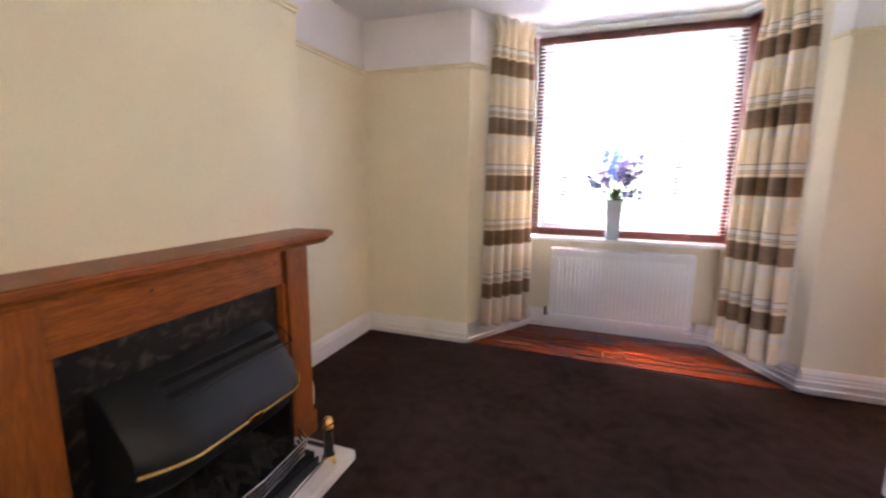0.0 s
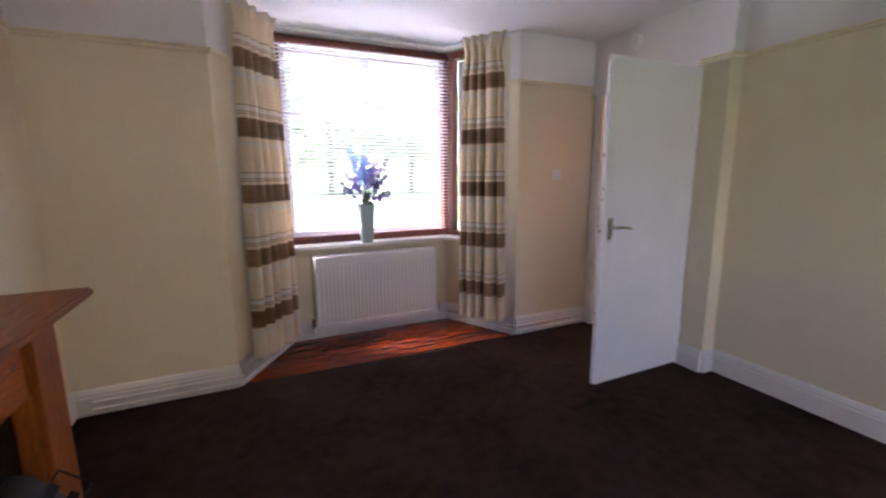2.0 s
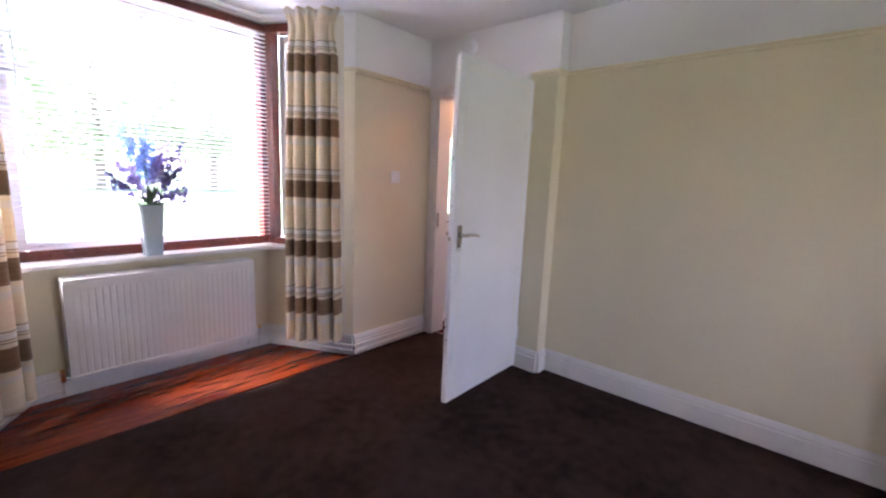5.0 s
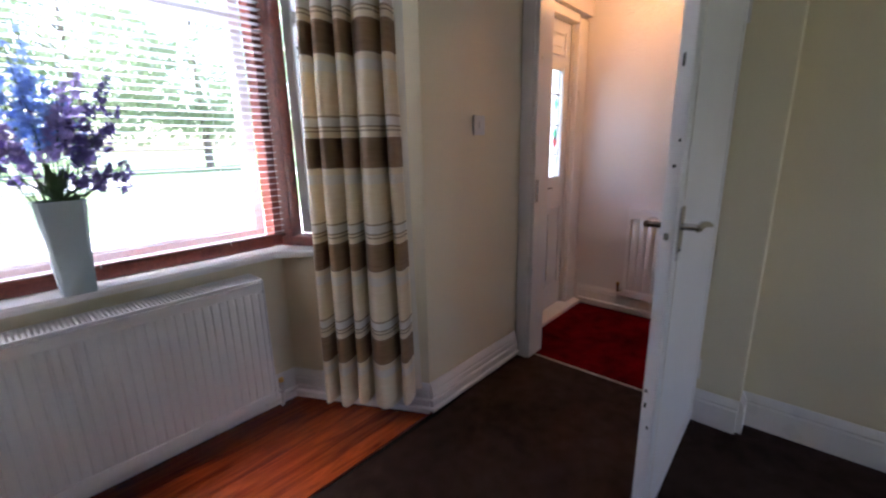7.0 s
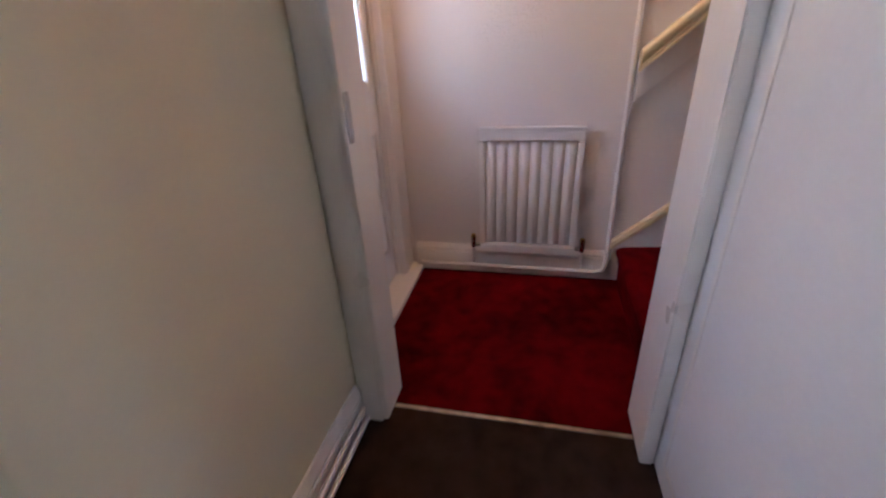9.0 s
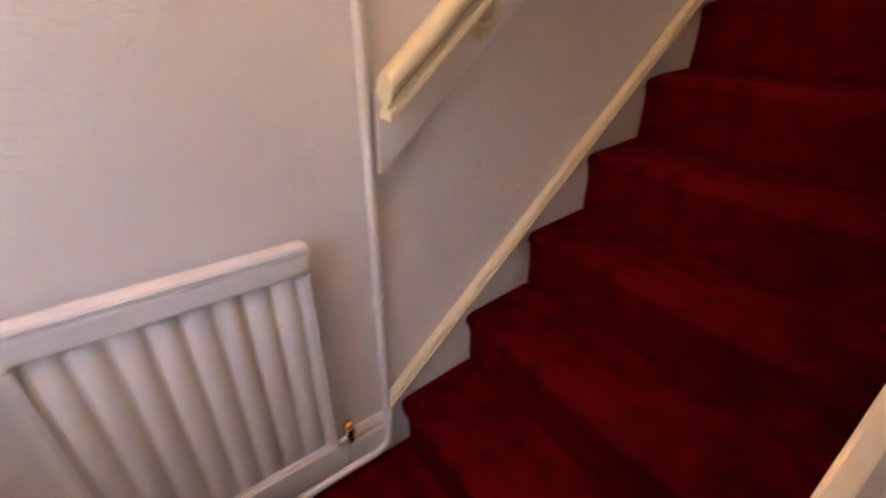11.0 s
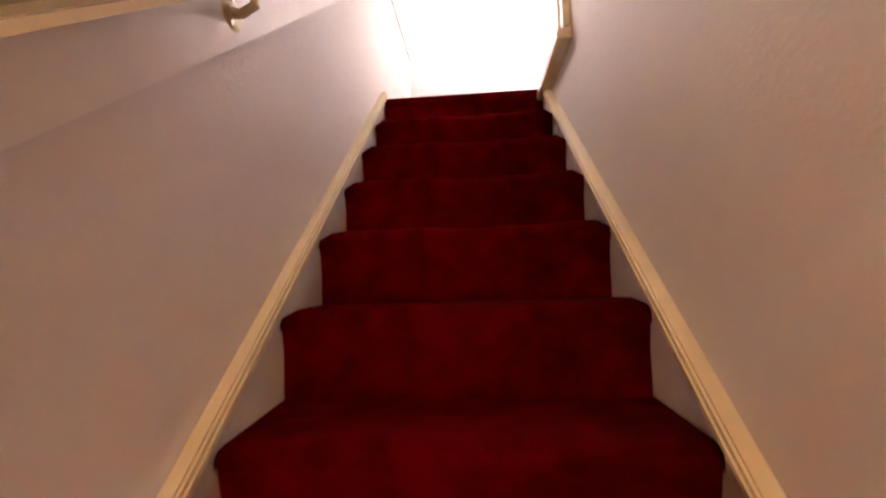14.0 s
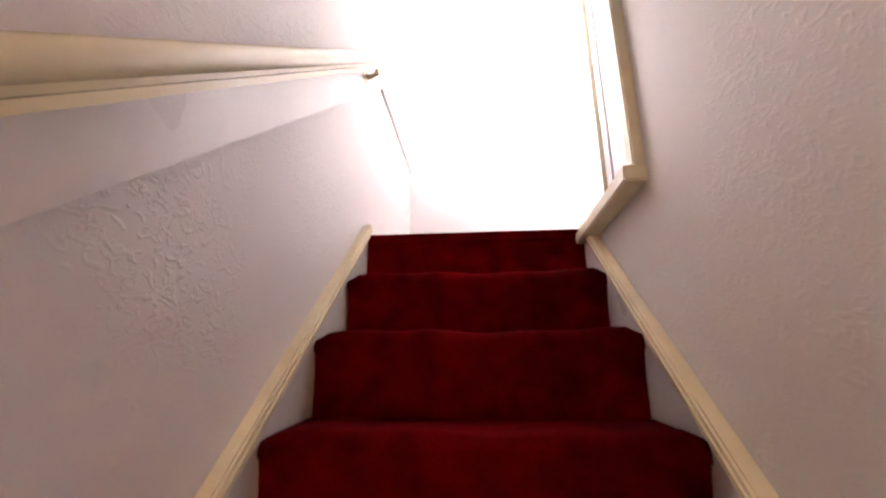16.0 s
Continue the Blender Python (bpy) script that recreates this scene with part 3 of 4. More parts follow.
    grid = [[bm.verts.new((x, base - o * f, z)) for x, o in prof] for z, f in zs]
    for a, b in zip(grid, grid[1:]):
        for k in range(cols):
            bm.faces.new((a[k], a[k + 1], b[k + 1], b[k]))
    part("front_panel", bm, RADWHITE, r, "", True)
    part("body", boxes((0.004, base + 0.001, lo + 0.004, length - 0.004, 0.034, hi - 0.004), bevel=0.006), RADWHITE, r)
    part("rim", boxes((0, 0.001, lo, length, 0.026, lo + 0.05), (0, 0.001, hi - 0.05, length, 0.026, hi), (0, 0.001, lo + 0.05, x0, 0.026, hi - 0.05), (x1, 0.001, lo + 0.05, length, 0.026, hi - 0.05), bevel=0.007), RADWHITE, r)
    if grill:
        part("side_panel", boxes((-0.004, 0.0, lo + 0.02, 0.002, depth - 0.01, hi), bevel=0.0015), RADWHITE, r)
        part("side_panel", boxes((length - 0.002, 0.0, lo + 0.02, length + 0.004, depth - 0.01, hi), bevel=0.0015), RADWHITE, r)
        part("back_panel", boxes((0, depth - 0.03, lo, length, depth - 0.012, hi), bevel=0.004), RADWHITE, r)
        g = boxes((0, 0, hi + 0.001, length, 0.010, hi + 0.008), (0, depth - 0.02, hi + 0.001, length, depth - 0.01, hi + 0.008))
        n = int(length / 0.014)
        for k in range(n + 1):
            x = length * k / n
            box(g, x - 0.0045, 0.010, hi + 0.002, x + 0.003, depth - 0.02, hi + 0.006)
        part("top_grille", g, RADWHITE, r, "slotted top grille")
    else:
        part("top_edge", boxes((-0.003, 0.0, hi + 0.001, length + 0.003, depth - 0.02, hi + 0.012), bevel=0.004), RADWHITE, r)
    for x in (-0.035, length + 0.035):
        inner = 0.0 if x < 0 else length
        v = tube(bmesh.new(), [(inner, 0.018, lo + 0.035), (x, 0.018, lo + 0.035)], 0.010, 8)
        tube(v, [(x, 0.018, lo + 0.075), (x, 0.018, lo + 0.02)], [0.015, 0.012], 8)
        valve = part("valve", v, CHROME, r, "metal radiator valve", True)
        part("valve_cap", lathe(bmesh.new(), [(0.011, lo + 0.070), (0.013, lo + 0.074), (0.012, lo + 0.090), (0.006, lo + 0.094)], x, 0.018, 12), BRASS, valve, "dull brass valve cap", True)
        part("feed_pipe", tube(bmesh.new(), [(x, 0.018, lo + 0.02), (x, 0.020, lo - 0.04), (x, 0.035, 0.06)], 0.0075, 8), GLOSS, r, "", True)
    for x in (0.15 * length, 0.85 * length):
        part("bracket", boxes((x - 0.015, 0.03, lo + 0.1, x + 0.015, depth, hi - 0.1)), RADWHITE, r)
    return r


bay_rad = panel_radiator("radiator", 1.02, 0.115, 0.695, 0.135, 30, True, "white ribbed panel radiator under the bay window")
bay_rad.location = (-0.306, 3.268, 0)
hall_rad = panel_radiator("radiator", 0.475, 0.140, 0.765, 0.06, 8, False, "white fluted panel radiator on the hall wall")
hall_rad.rotation_euler = (0, 0, radians(-90))
hall_rad.location = (HALLX - 0.06, 2.512, 0)


# ---------------------------------------------------------------- doors
def lever_handle(parent, x, y, z, side, toward):
    """Lever on a long plate; side is the face's direction along y, toward the lever's direction along x."""
    h = part("handle", boxes((x - 0.02, min(y, y + side * 0.006), z - 0.075, x + 0.02, max(y, y + side * 0.006), z + 0.075), bevel=0.002), CHROME, parent, "steel lever handle on a plate")
    bm = tube(bmesh.new(), [(x, y, z + 0.02), (x, y + side * 0.045, z + 0.02)], 0.010, 10)
    tube(bm, [(x - toward * 0.008, y + side * 0.045, z + 0.02), (x + toward * 0.05, y + side * 0.047, z + 0.022), (x + toward * 0.10, y + side * 0.052, z + 0.016), (x + toward * 0.118, y + side * 0.058, z + 0.01)], [0.011, 0.010, 0.008, 0.006], 10)
    part("lever", bm, CHROME, h, "", True)
    # near-black disc on the plate paints the shade in the keyhole
    part("keyhole_shade", tube(bmesh.new(), [(x, y + side * 0.004, z - 0.045), (x, y + side * 0.0075, z - 0.045)], 0.005, 8), DARKFILL, h)


def flat_door(name, width, height, label, bead=True, deep=True):
    """Flush door; local x from the hinge to the free edge, y is thickness, z up."""
    d = thing(name, label, "door")
    d["kind"] = "structure"
    part("leaf", boxes((0, -0.018, 0.012, width, 0.018, height), bevel=0.003), DOORPAINT, d)
    if bead:
        for s in (-1, 1):
            y0, y1 = sorted((s * 0.0182, s * (0.031 if deep else 0.0200)))
            i, w = 0.062, 0.016
            top, lo = height - 0.055, 0.085
            part("panel_bead", boxes((i, y0, lo, i + w, y1, top), (width - i - w, y0, lo, width - i, y1, top), (i + w, y0, lo, width - i - w, y1, lo + w), (i + w, y0, top - w, width - i - w, y1, top), bevel=0.002), GLOSS, d, "thin raised bead round the panel")
            if not deep:
                continue
            # thin grey strips put the bead's shade into the colour
            e = 0.0035
            j0, j1 = sorted((s * 0.0182, s * 0.0192))
            i, w, lo, top = i + w, e, lo + w, top - w
            part("bead_shade_line", boxes((i, j0, lo, i + w, j1, top), (width - i - w, j0, lo, width - i, j1, top), (i + w, j0, lo, width - i - w, j1, lo + w), (i + w, j0, top - w, width - i - w, j1, top)), BEADSHADE, d, "grey strip painting the shade line beside the bead")
    for s in (-1, 1):
        lever_handle(d, width - 0.055, s * 0.018, 0.995, s, -1)
    part("latch_plate", boxes((width, -0.0115, 0.960, width + 0.002, 0.0115, 1.040), bevel=0.0008), GLOSS, d, "painted latch plate")
    part("latch", boxes((width + 0.002, -0.006, 0.985, width + 0.011, 0.006, 1.005), bevel=0.002), CHROME, d)
    # small near-black patch stands for the shaded lock hole
    part("lock_hole_shade", boxes((width + 0.0005, -0.004, 1.175, width + 0.0015, 0.003, 1.184)), DARKFILL, d)
    for z in (0.25, 1.70):
        part("hinge", tube(bmesh.new(), [(-0.006, 0.02, z - 0.045), (-0.006, 0.02, z + 0.045)], 0.007, 8), GLOSS, d, "", True)
    return d


door_a = flat_door("door_1", 0.79, 1.985, "white painted flush door to the hall, standing open", deep=False)
door_a.location, door_a.rotation_euler = (1.955, 1.842, 0), (0, 0, radians(181))
door_b = flat_door("door_2", 0.80, 1.940, "white painted beaded door, folded back against the wall")
door_b.location, door_b.rotation_euler = (1.878, -0.906, 0), (0, 0, radians(88))

for door, spots in ((door_a, ((0.40, 0.004, 0.010), (0.47, -0.008, 0.016), (0.52, -0.009, 0.010), (1.24, 0.006, 0.008), (1.42, -0.004, 0.03))), (door_b, ((0.40, 0.006, 0.012), (0.45, 0.010, 0.008)))):
    wd = 0.79 if door is door_a else 0.80
    for z, y, h in spots:
        part("paint_chip", boxes((wd, y - 0.003, z, wd + 0.0008, y + 0.003, z + h)), DARKFILL, door, "dark chip in the paint")

# door frames
structure("door_frame_hall_hinge", boxes((1.950, 1.862, 0, 2.150, 1.898, 1.965), (1.955, 1.850, 0, 1.975, 1.881, 2.03), bevel=0.004), GLOSS, "white gloss door lining on the hinge side")
structure("door_frame_hall_latch", boxes((1.975, 2.685, 0, 2.128, FRONT - 0.002, 1.965), (1.963, 2.70, 0.0, 1.974, FRONT - 0.025, 2.03), bevel=0.004), GLOSS, "white gloss door lining on the latch side")
structure("door_frame_hall_head", boxes((1.952, 1.862, 1.966, 2.150, FRONT - 0.004, 2.0), (1.945, 1.866, 2.001, 1.964, FRONT - 0.004, 2.045), bevel=0.004), GLOSS, "white gloss head lining of the hall door")
structure("strike_plate", boxes((1.99, 2.682, 0.93, 2.015, 2.685, 1.05)), CHROME, "steel strike plate on the door lining")
structure("door_frame_rear", boxes((1.815, REAR - 0.125, 0, 1.847, REAR + 0.008, 1.96), (1.128, REAR - 0.125, 0, 1.16, REAR + 0.008, 1.96), (1.128, REAR - 0.125, 1.961, 1.847, REAR + 0.008, 1.995), bevel=0.004), GLOSS, "white gloss lining of the rear doorway")
structure("door_architrave_rear", boxes((1.848, REAR + 0.001, 0, 1.905, REAR + 0.02, 2.045), (1.07, REAR + 0.001, 0, 1.127, REAR + 0.02, 2.045), (1.128, REAR + 0.009, 1.996, 1.847, REAR + 0.02, 2.045), bevel=0.005), GLOSS, "white gloss architrave of the rear doorway")

# ---------------------------------------------------------------- fireplace
FY = 0.84
fire = thing("fire_surround", "varnished pine fire surround with a moulded mantel shelf", "fireplace", at=(0, 0, 0))
XB = -1.403
part("mantel_shelf", boxes((XB, FY - 0.70, 0.972, -1.185, FY + 0.70, 0.999), bevel=0.007), PINE, fire, "rounded pine mantel shelf")
part("shelf_moulding", prism([(XB, 0.935), (-1.245, 0.935), (-1.240, 0.946), (-1.222, 0.954), (-1.212, 0.971), (XB, 0.971)], FY - 0.705, FY + 0.705, 1), PINE, fire)
part("frieze_board", boxes((-1.310, FY - 0.43, 0.785, -1.268, FY + 0.43, 0.934), bevel=0.003), PINE, fire, "pine frieze board with a knot")
for s in (-1, 1):
    a, b_ = sorted((FY + s * 0.435, FY + s * 0.575))
    part("jamb", boxes((XB, a, 0.0, -1.248, b_, 0.934), bevel=0.004), PINEUP, fire, "pine upright")
    part("plinth", boxes((XB, a - 0.008, 0.0, -1.236, b_ + 0.008, 0.11), bevel=0.004), PINEUP, fire)
    lo_, hi_ = sorted((FY + s * 0.42, FY + s * 0.4345))
    part("inner_edge", boxes((-1.30, lo_, 0.0, -1.264, hi_, 0.784)), PINEUP, fire)
for y, z, r in ((FY + 0.385, 0.885, 0.013), (FY - 0.15, 0.90, 0.006)):
    part("knot", tube(bmesh.new(), [(-1.270, y, z), (-1.2672, y, z)], r, 12), MAHOG, fire, "dark knot in the pine")
structure("fire_back_panel", boxes((XB + 0.001, FY - 0.419, 0.051, -1.305, FY + 0.419, 0.80)), BACKPANEL, "dark mottled marble back panel")
tagged(part("hearth", boxes((-1.402, FY - 0.56, 0.0, -0.935, FY + 0.45, 0.05), bevel=0.006), MARBLE), "cream marble hearth slab in front of the fire", "hearth")

# gas fire
gas = thing("gas_fire", "black enamel gas fire with brass trim and bars", "heater", at=(0, 0, 0))
GW = 0.325
GY = 0.815
hood = [(-1.304, 0.30), (-1.304, 0.640), (-1.255, 0.668), (-1.205, 0.655), (-1.045, 0.505), (-1.030, 0.455), (-1.075, 0.375), (-1.12, 0.335)]
hb = bmesh.new()
secs = []
NS = 16
for k in range(NS + 1):
    u = -1 + 2 * k / NS
    shrink = 1 - 0.30 * max(0, abs(u) - 0.62) ** 1.5 / 0.38 ** 1.5
    secs.append([hb.verts.new((-1.304 + (x + 1.304) * shrink, GY + u * GW, z - 0.03 * (1 - shrink))) for x, z in hood])
for a, b_ in zip(secs, secs[1:]):
    for i in range(len(hood)):
        j = (i + 1) % len(hood)
        hb.faces.new((a[i], a[j], b_[j], b_[i]))
hb.faces.new(secs[0])
hb.faces.new(secs[-1][::-1])
part("hood", hb, BLACK, gas, "black curved enamel hood", True)
# near-black strips laid on the sloping top paint the slots' shade
sd = Vector((-1.045 + 1.205, 0, 0.505 - 0.655)).normalized()
up = Vector((-sd.z, 0, sd.x))
for off in (0.022, 0.066):
    c = Vector((-1.205, 0, 0.655)) + sd * off
    q = bmesh.new()
    vs = [q.verts.new(c + sd * a + up * h + Vector((0, GY + y, 0))) for y in (-0.195, 0.285) for a in (0, 0.021) for h in (-0.004, 0.0015)]
    for f in ((0, 1, 3, 2), (4, 6, 7, 5), (0, 4, 5, 1), (2, 3, 7, 6), (0, 2, 6, 4), (1, 5, 7, 3)):
        q.faces.new([vs[i] for i in f])
    part("vent_slot_shade", q, DARKFILL, gas, "near-black strip painting the shade of a vent slot")
part("slot_rim", tube(bmesh.new(), [Vector((-1.205, GY + y, 0.655)) + sd * a + up * 0.001 for y, a in ((-0.19, 0.02), (-0.19, 0.10), (0.33, 0.10), (0.33, 0.02), (-0.19, 0.02))], 0.003, 6), BLACK, gas)
trim_pts = []
for k in range(NS + 1):
    u = -1 + 2 * k / NS
    shrink = 1 - 0.30 * max(0, abs(u) - 0.62) ** 1.5 / 0.38 ** 1.5
    trim_pts.append((-1.304 + (-1.030 + 1.304) * shrink + 0.004, GY + u * GW * 1.005, 0.455 - 0.03 * (1 - shrink) - 0.004))
part("brass_trim", tube(bmesh.new(), trim_pts, 0.006, 8), BRASS, gas, "curved brass trim", True)
part("brass_badge", boxes((-1.028, 0.793, 0.440, -1.016, 0.853, 0.466), bevel=0.005), BRASS, gas, "brass ornament on the trim")
part("cheek", boxes((-1.304, FY - GW, 0.052, -1.16, FY - GW + 0.02, 0.37), bevel=0.004), BLACK, gas)
part("cheek", boxes((-1.304, FY + GW - 0.02, 0.052, -1.16, FY + GW, 0.37), bevel=0.004), BLACK, gas)
part("fire_box", boxes((-1.304, FY - GW + 0.021, 0.052, -1.285, FY + GW - 0.021, 0.36)), SOOT, gas)
part("base", boxes((-1.284, FY - GW + 0.021, 0.052, -1.04, FY + GW - 0.021, 0.115), bevel=0.006), BLACK, gas, "black base tray")
for k in range(34):
    ang = random.random() * 6.28
    cb = bmesh.new()
    bmesh.ops.create_icosphere(cb, subdivisions=1, radius=random.uniform(0.026, 0.042))
    for v in cb.verts:
        v.co *= random.uniform(0.75, 1.2)
        v.co += Vector((-1.235 + 0.14 * random.random(), FY - 0.25 + 0.5 * (k + 0.5) / 34, 0.14 + 0.13 * random.random() * (1 - 0.3 * random.random())))
    part("coal", cb, SOOT, gas)
for k in range(4):
    z = 0.125 + 0.026 * k
    x = -1.055 + 0.006 * k
    part("grate_bar", tube(bmesh.new(), [(x - 0.07, FY - 0.29, z), (x, FY - 0.25, z), (x + 0.018, FY, z), (x, FY + 0.25, z), (x - 0.07, FY + 0.29, z)], 0.0055, 8), CHROME, gas, "polished steel bar", True)
fret = bmesh.new()
tube(fret, [(-1.00, FY - 0.30, 0.075), (-0.985, FY - 0.12, 0.085), (-0.98, FY, 0.075), (-0.985, FY + 0.12, 0.085), (-1.00, FY + 0.30, 0.075)], 0.008, 8)
part("fret", fret, CHROME, gas, "polished front fret", True)
part("fret_panel", prism([(FY - 0.29, 0.052), (FY + 0.29, 0.052), (FY + 0.29, 0.105), (FY + 0.1, 0.122), (FY - 0.1, 0.122), (FY - 0.29, 0.105)], -1.022, -1.012, 0, bevel=0.002), BLACK, gas)
for s in (-1, 1):
    y = FY + s * 0.335
    post = part("fire_dog", lathe(bmesh.new(), [(0.024, 0.088), (0.021, 0.095), (0.021, 0.195), (0.024, 0.200), (0.018, 0.204)], -0.995, y, 16), BLACK, gas, "black fire dog post", True)
    part("finial", lathe(bmesh.new(), [(0.018, 0.2045), (0.024, 0.209), (0.024, 0.215), (0.013, 0.220), (0.021, 0.228), (0.025, 0.240), (0.020, 0.252), (0.006, 0.258)], -0.995, y, 18), BRASS, post, "turned brass finial", True)
    part("collar", lathe(bmesh.new(), [(0.027, 0.078), (0.029, 0.082), (0.025, 0.0875)], -0.995, y, 16), BRASS, post, "", True)
    for dx, dy in ((0.03, 0.0), (-0.02, 0.025), (-0.02, -0.025)):
        part("foot", tube(bmesh.new(), [(-0.995, y, 0.086), (-0.995 + dx * 0.7, y + dy * 0.7, 0.075), (-0.995 + dx, y + dy, 0.053)], [0.009, 0.007, 0.008], 8), BRASS, post, "", True)
    part("dog_bar", tube(bmesh.new(), [(-0.995, y, 0.12), (-1.10, y, 0.12)], 0.009, 8), BLACK, gas)

# ---------------------------------------------------------------- vase of flowers
VX, VY, VZ = 0.135, 3.366, SILL - 0.004
vase = thing("vase", "tall tapered pale blue ceramic vase on the window sill", "vase", at=(0, 0, 0))
vb = bmesh.new()
vr = []
for r, z in ((0.044, 0.0), (0.046, 0.006), (0.053, 0.14), (0.063, 0.27), (0.067, 0.31), (0.061, 0.31), (0.053, 0.22)):
    vr.append([vb.verts.new((VX + r * sx_, VY + r * 0.85 * sy_, VZ + z)) for sx_, sy_ in ((-1, -0.8), (-0.8, -1), (0.8, -1), (1, -0.8), (1, 0.8), (0.8, 1), (-0.8, 1), (-1, 0.8))])
for a, b_ in zip(vr, vr[1:]):
    for k in range(8):
        vb.faces.new((a[k], a[(k + 1) % 8], b_[(k + 1) % 8], b_[k]))
vb.faces.new(vr[0][::-1])
vb.faces.new(vr[-1])
part("vase_body", vb, VASE, vase, "", True)

flowers = thing("flower_bunch", "bunch of artificial blue and purple delphinium flowers in the vase", "flowers", at=(0, 0, 0))
rng = random.Random(5)


def petals(bm, c, size, n):
    for _ in range(n):
        d = Vector((rng.gauss(0, 1), rng.gauss(0, 1), rng.gauss(0, 1))).normalized()
        u = d.orthogonal().normalized()
        w = d.cross(u)
        b = c + d * size * 0.25
        q = [b - u * size * 0.45, b + d * size * 0.5 - w * size * 0.3, b + u * size * 0.5 + d * size * 0.3, b + w * size * 0.4 + d * size * 0.2]
        bm.faces.new([bm.verts.new(p) for p in q])


SPRIGS = [(-0.10, -0.02, 0.30, BLUEPETAL), (-0.085, 0.02, 0.23, BLUEPETAL), (-0.03, -0.04, 0.24, BLUEPETAL), (0.0, 0.01, 0.26, BLUEPETAL), (-0.02, -0.05, 0.17, BLUEPETAL), (0.05, -0.03, 0.18, LILAC), (0.085, 0.01, 0.21, LILAC),
          (0.135, -0.02, 0.20, DARKPETAL), (0.15, 0.02, 0.15, DARKPETAL), (-0.13, 0.0, 0.15, LILAC), (-0.15, -0.03, 0.10, DARKPETAL), (0.10, -0.04, 0.11, DARKPETAL), (0.03, -0.05, 0.14, LILAC), (-0.075, -0.05, 0.12, LILAC), (0.13, 0.0, 0.05, DARKPETAL), (0.02, 0.03, 0.20, BLUEPETAL)]
for dx, dy, dz, mt in SPRIGS:
    dx, dz = dx * 1.4, dz * 1.85
    tip = Vector((VX + dx, VY + dy * 0.8 - 0.03, VZ + 0.32 + dz))
    root = Vector((VX + dx * 0.15, VY, VZ + 0.24))
    mid = root.lerp(tip, 0.55) + Vector((-dx * 0.15, 0, 0.015))
    part("stem", tube(bmesh.new(), [root, mid, tip], [0.0025, 0.002, 0.0012], 5), STEM, flowers)
    bm = bmesh.new()
    for k in range(17):
        p = mid.lerp(tip, k / 16)
        w = 0.021 * (1.1 - 0.75 * k / 16)
        p = p + Vector((rng.gauss(0, w), rng.gauss(0, w), rng.gauss(0, 0.012)))
        petals(bm, p, 0.030 * (1.15 - 0.62 * k / 16), 6)
    part("blossom", bm, mt, flowers)
for k in range(13):
    # thin sprays with single dark buds at their tips
    a = rng.uniform(0.0, 3.14)
    r = rng.uniform(0.13, 0.21)
    tip = Vector((VX + r * math.cos(a), VY - 0.03 + rng.gauss(0, 0.02), VZ + 0.36 + 1.5 * r * math.sin(a) * rng.uniform(0.5, 1.0)))
    root = Vector((VX + 0.1 * r * math.cos(a), VY, VZ + 0.26))
    part("stem", tube(bmesh.new(), [root, root.lerp(tip, 0.5) + Vector((0, 0, 0.02)), tip], [0.002, 0.0015, 0.001], 5), STEM, flowers)
    bm = bmesh.new()
    for q in range(4):
        petals(bm, tip - Vector((0, 0, 0.016 * q)) + Vector((rng.gauss(0, 0.009), 0, 0)), 0.020, 5)
    part("bud", bm, DARKPETAL if k % 3 else BLUEPETAL, flowers)
for k in range(22):
    bm = bmesh.new()
    a = rng.random() * 6.28
    root = Vector((VX, VY, VZ + 0.30))
    r = rng.uniform(0.05, 0.11)
    tip = root + Vector((r * math.cos(a), 0.6 * r * math.sin(a), rng.uniform(-0.02, 0.14)))
    side = Vector((-math.sin(a), math.cos(a), 0.3)).normalized() * rng.uniform(0.012, 0.02)
    m1 = root.lerp(tip, 0.45) + Vector((0, 0, 0.012))
    v = [bm.verts.new(p) for p in (root, m1 + side, tip, m1 - side)]
    bm.faces.new(v)
    part("leaf", bm, STEM, flowers)

# small fittings
sw = thing("light_switch", "white plastic light switch on the cream wall", "switch")
part("face_plate", boxes((1.560, FRONT - 0.011, 1.285, 1.646, FRONT - 0.001, 1.374), bevel=0.003), UPVC, sw)
part("rocker", boxes((1.593, FRONT - 0.016, 1.315, 1.613, FRONT - 0.0112, 1.35), bevel=0.002), UPVC, sw)
al = thing("smoke_alarm", "round white smoke alarm high on the wall over the door", "alarm")
abm = lathe(bmesh.new(), [(0.050, 0.0), (0.050, 0.012), (0.046, 0.028), (0.030, 0.034), (0.012, 0.035)], 0, 0, 24)
ab = part("alarm_body", abm, UPVC, al, "", True)
part("alarm_vent", lathe(bmesh.new(), [(0.022, 0.0352), (0.022, 0.038), (0.006, 0.039)], 0, 0, 16), GLOSS, al, "", True)
al.matrix_world = Matrix.Translation((1.964, 2.37, 2.29)) @ Matrix.Rotation(radians(-90), 4, "Y")

# ---------------------------------------------------------------- hall
WTOP = 5.0
structure("wall_hall_side", boxes((HALLX, -1.12, -0.02, 3.20, 3.2, WTOP)), HALLWALL, "lilac white relief-papered hall wall")
structure("wall_hall_front_left", boxes((2.10, 2.87, -0.02, 2.13, 3.2, CEILZ)), HALLWALL, "hall wall beside the front door")
structure("wall_hall_front_head", boxes((2.13, 2.87, 2.08, HALLX, 3.2, CEILZ)), HALLWALL, "wall over the front door")
structure("ceiling_hall", boxes((STAIRX + 0.001, 1.62, CEILZ, HALLX, 3.2, CEILZ + 0.2)), CEIL, "white hall ceiling")
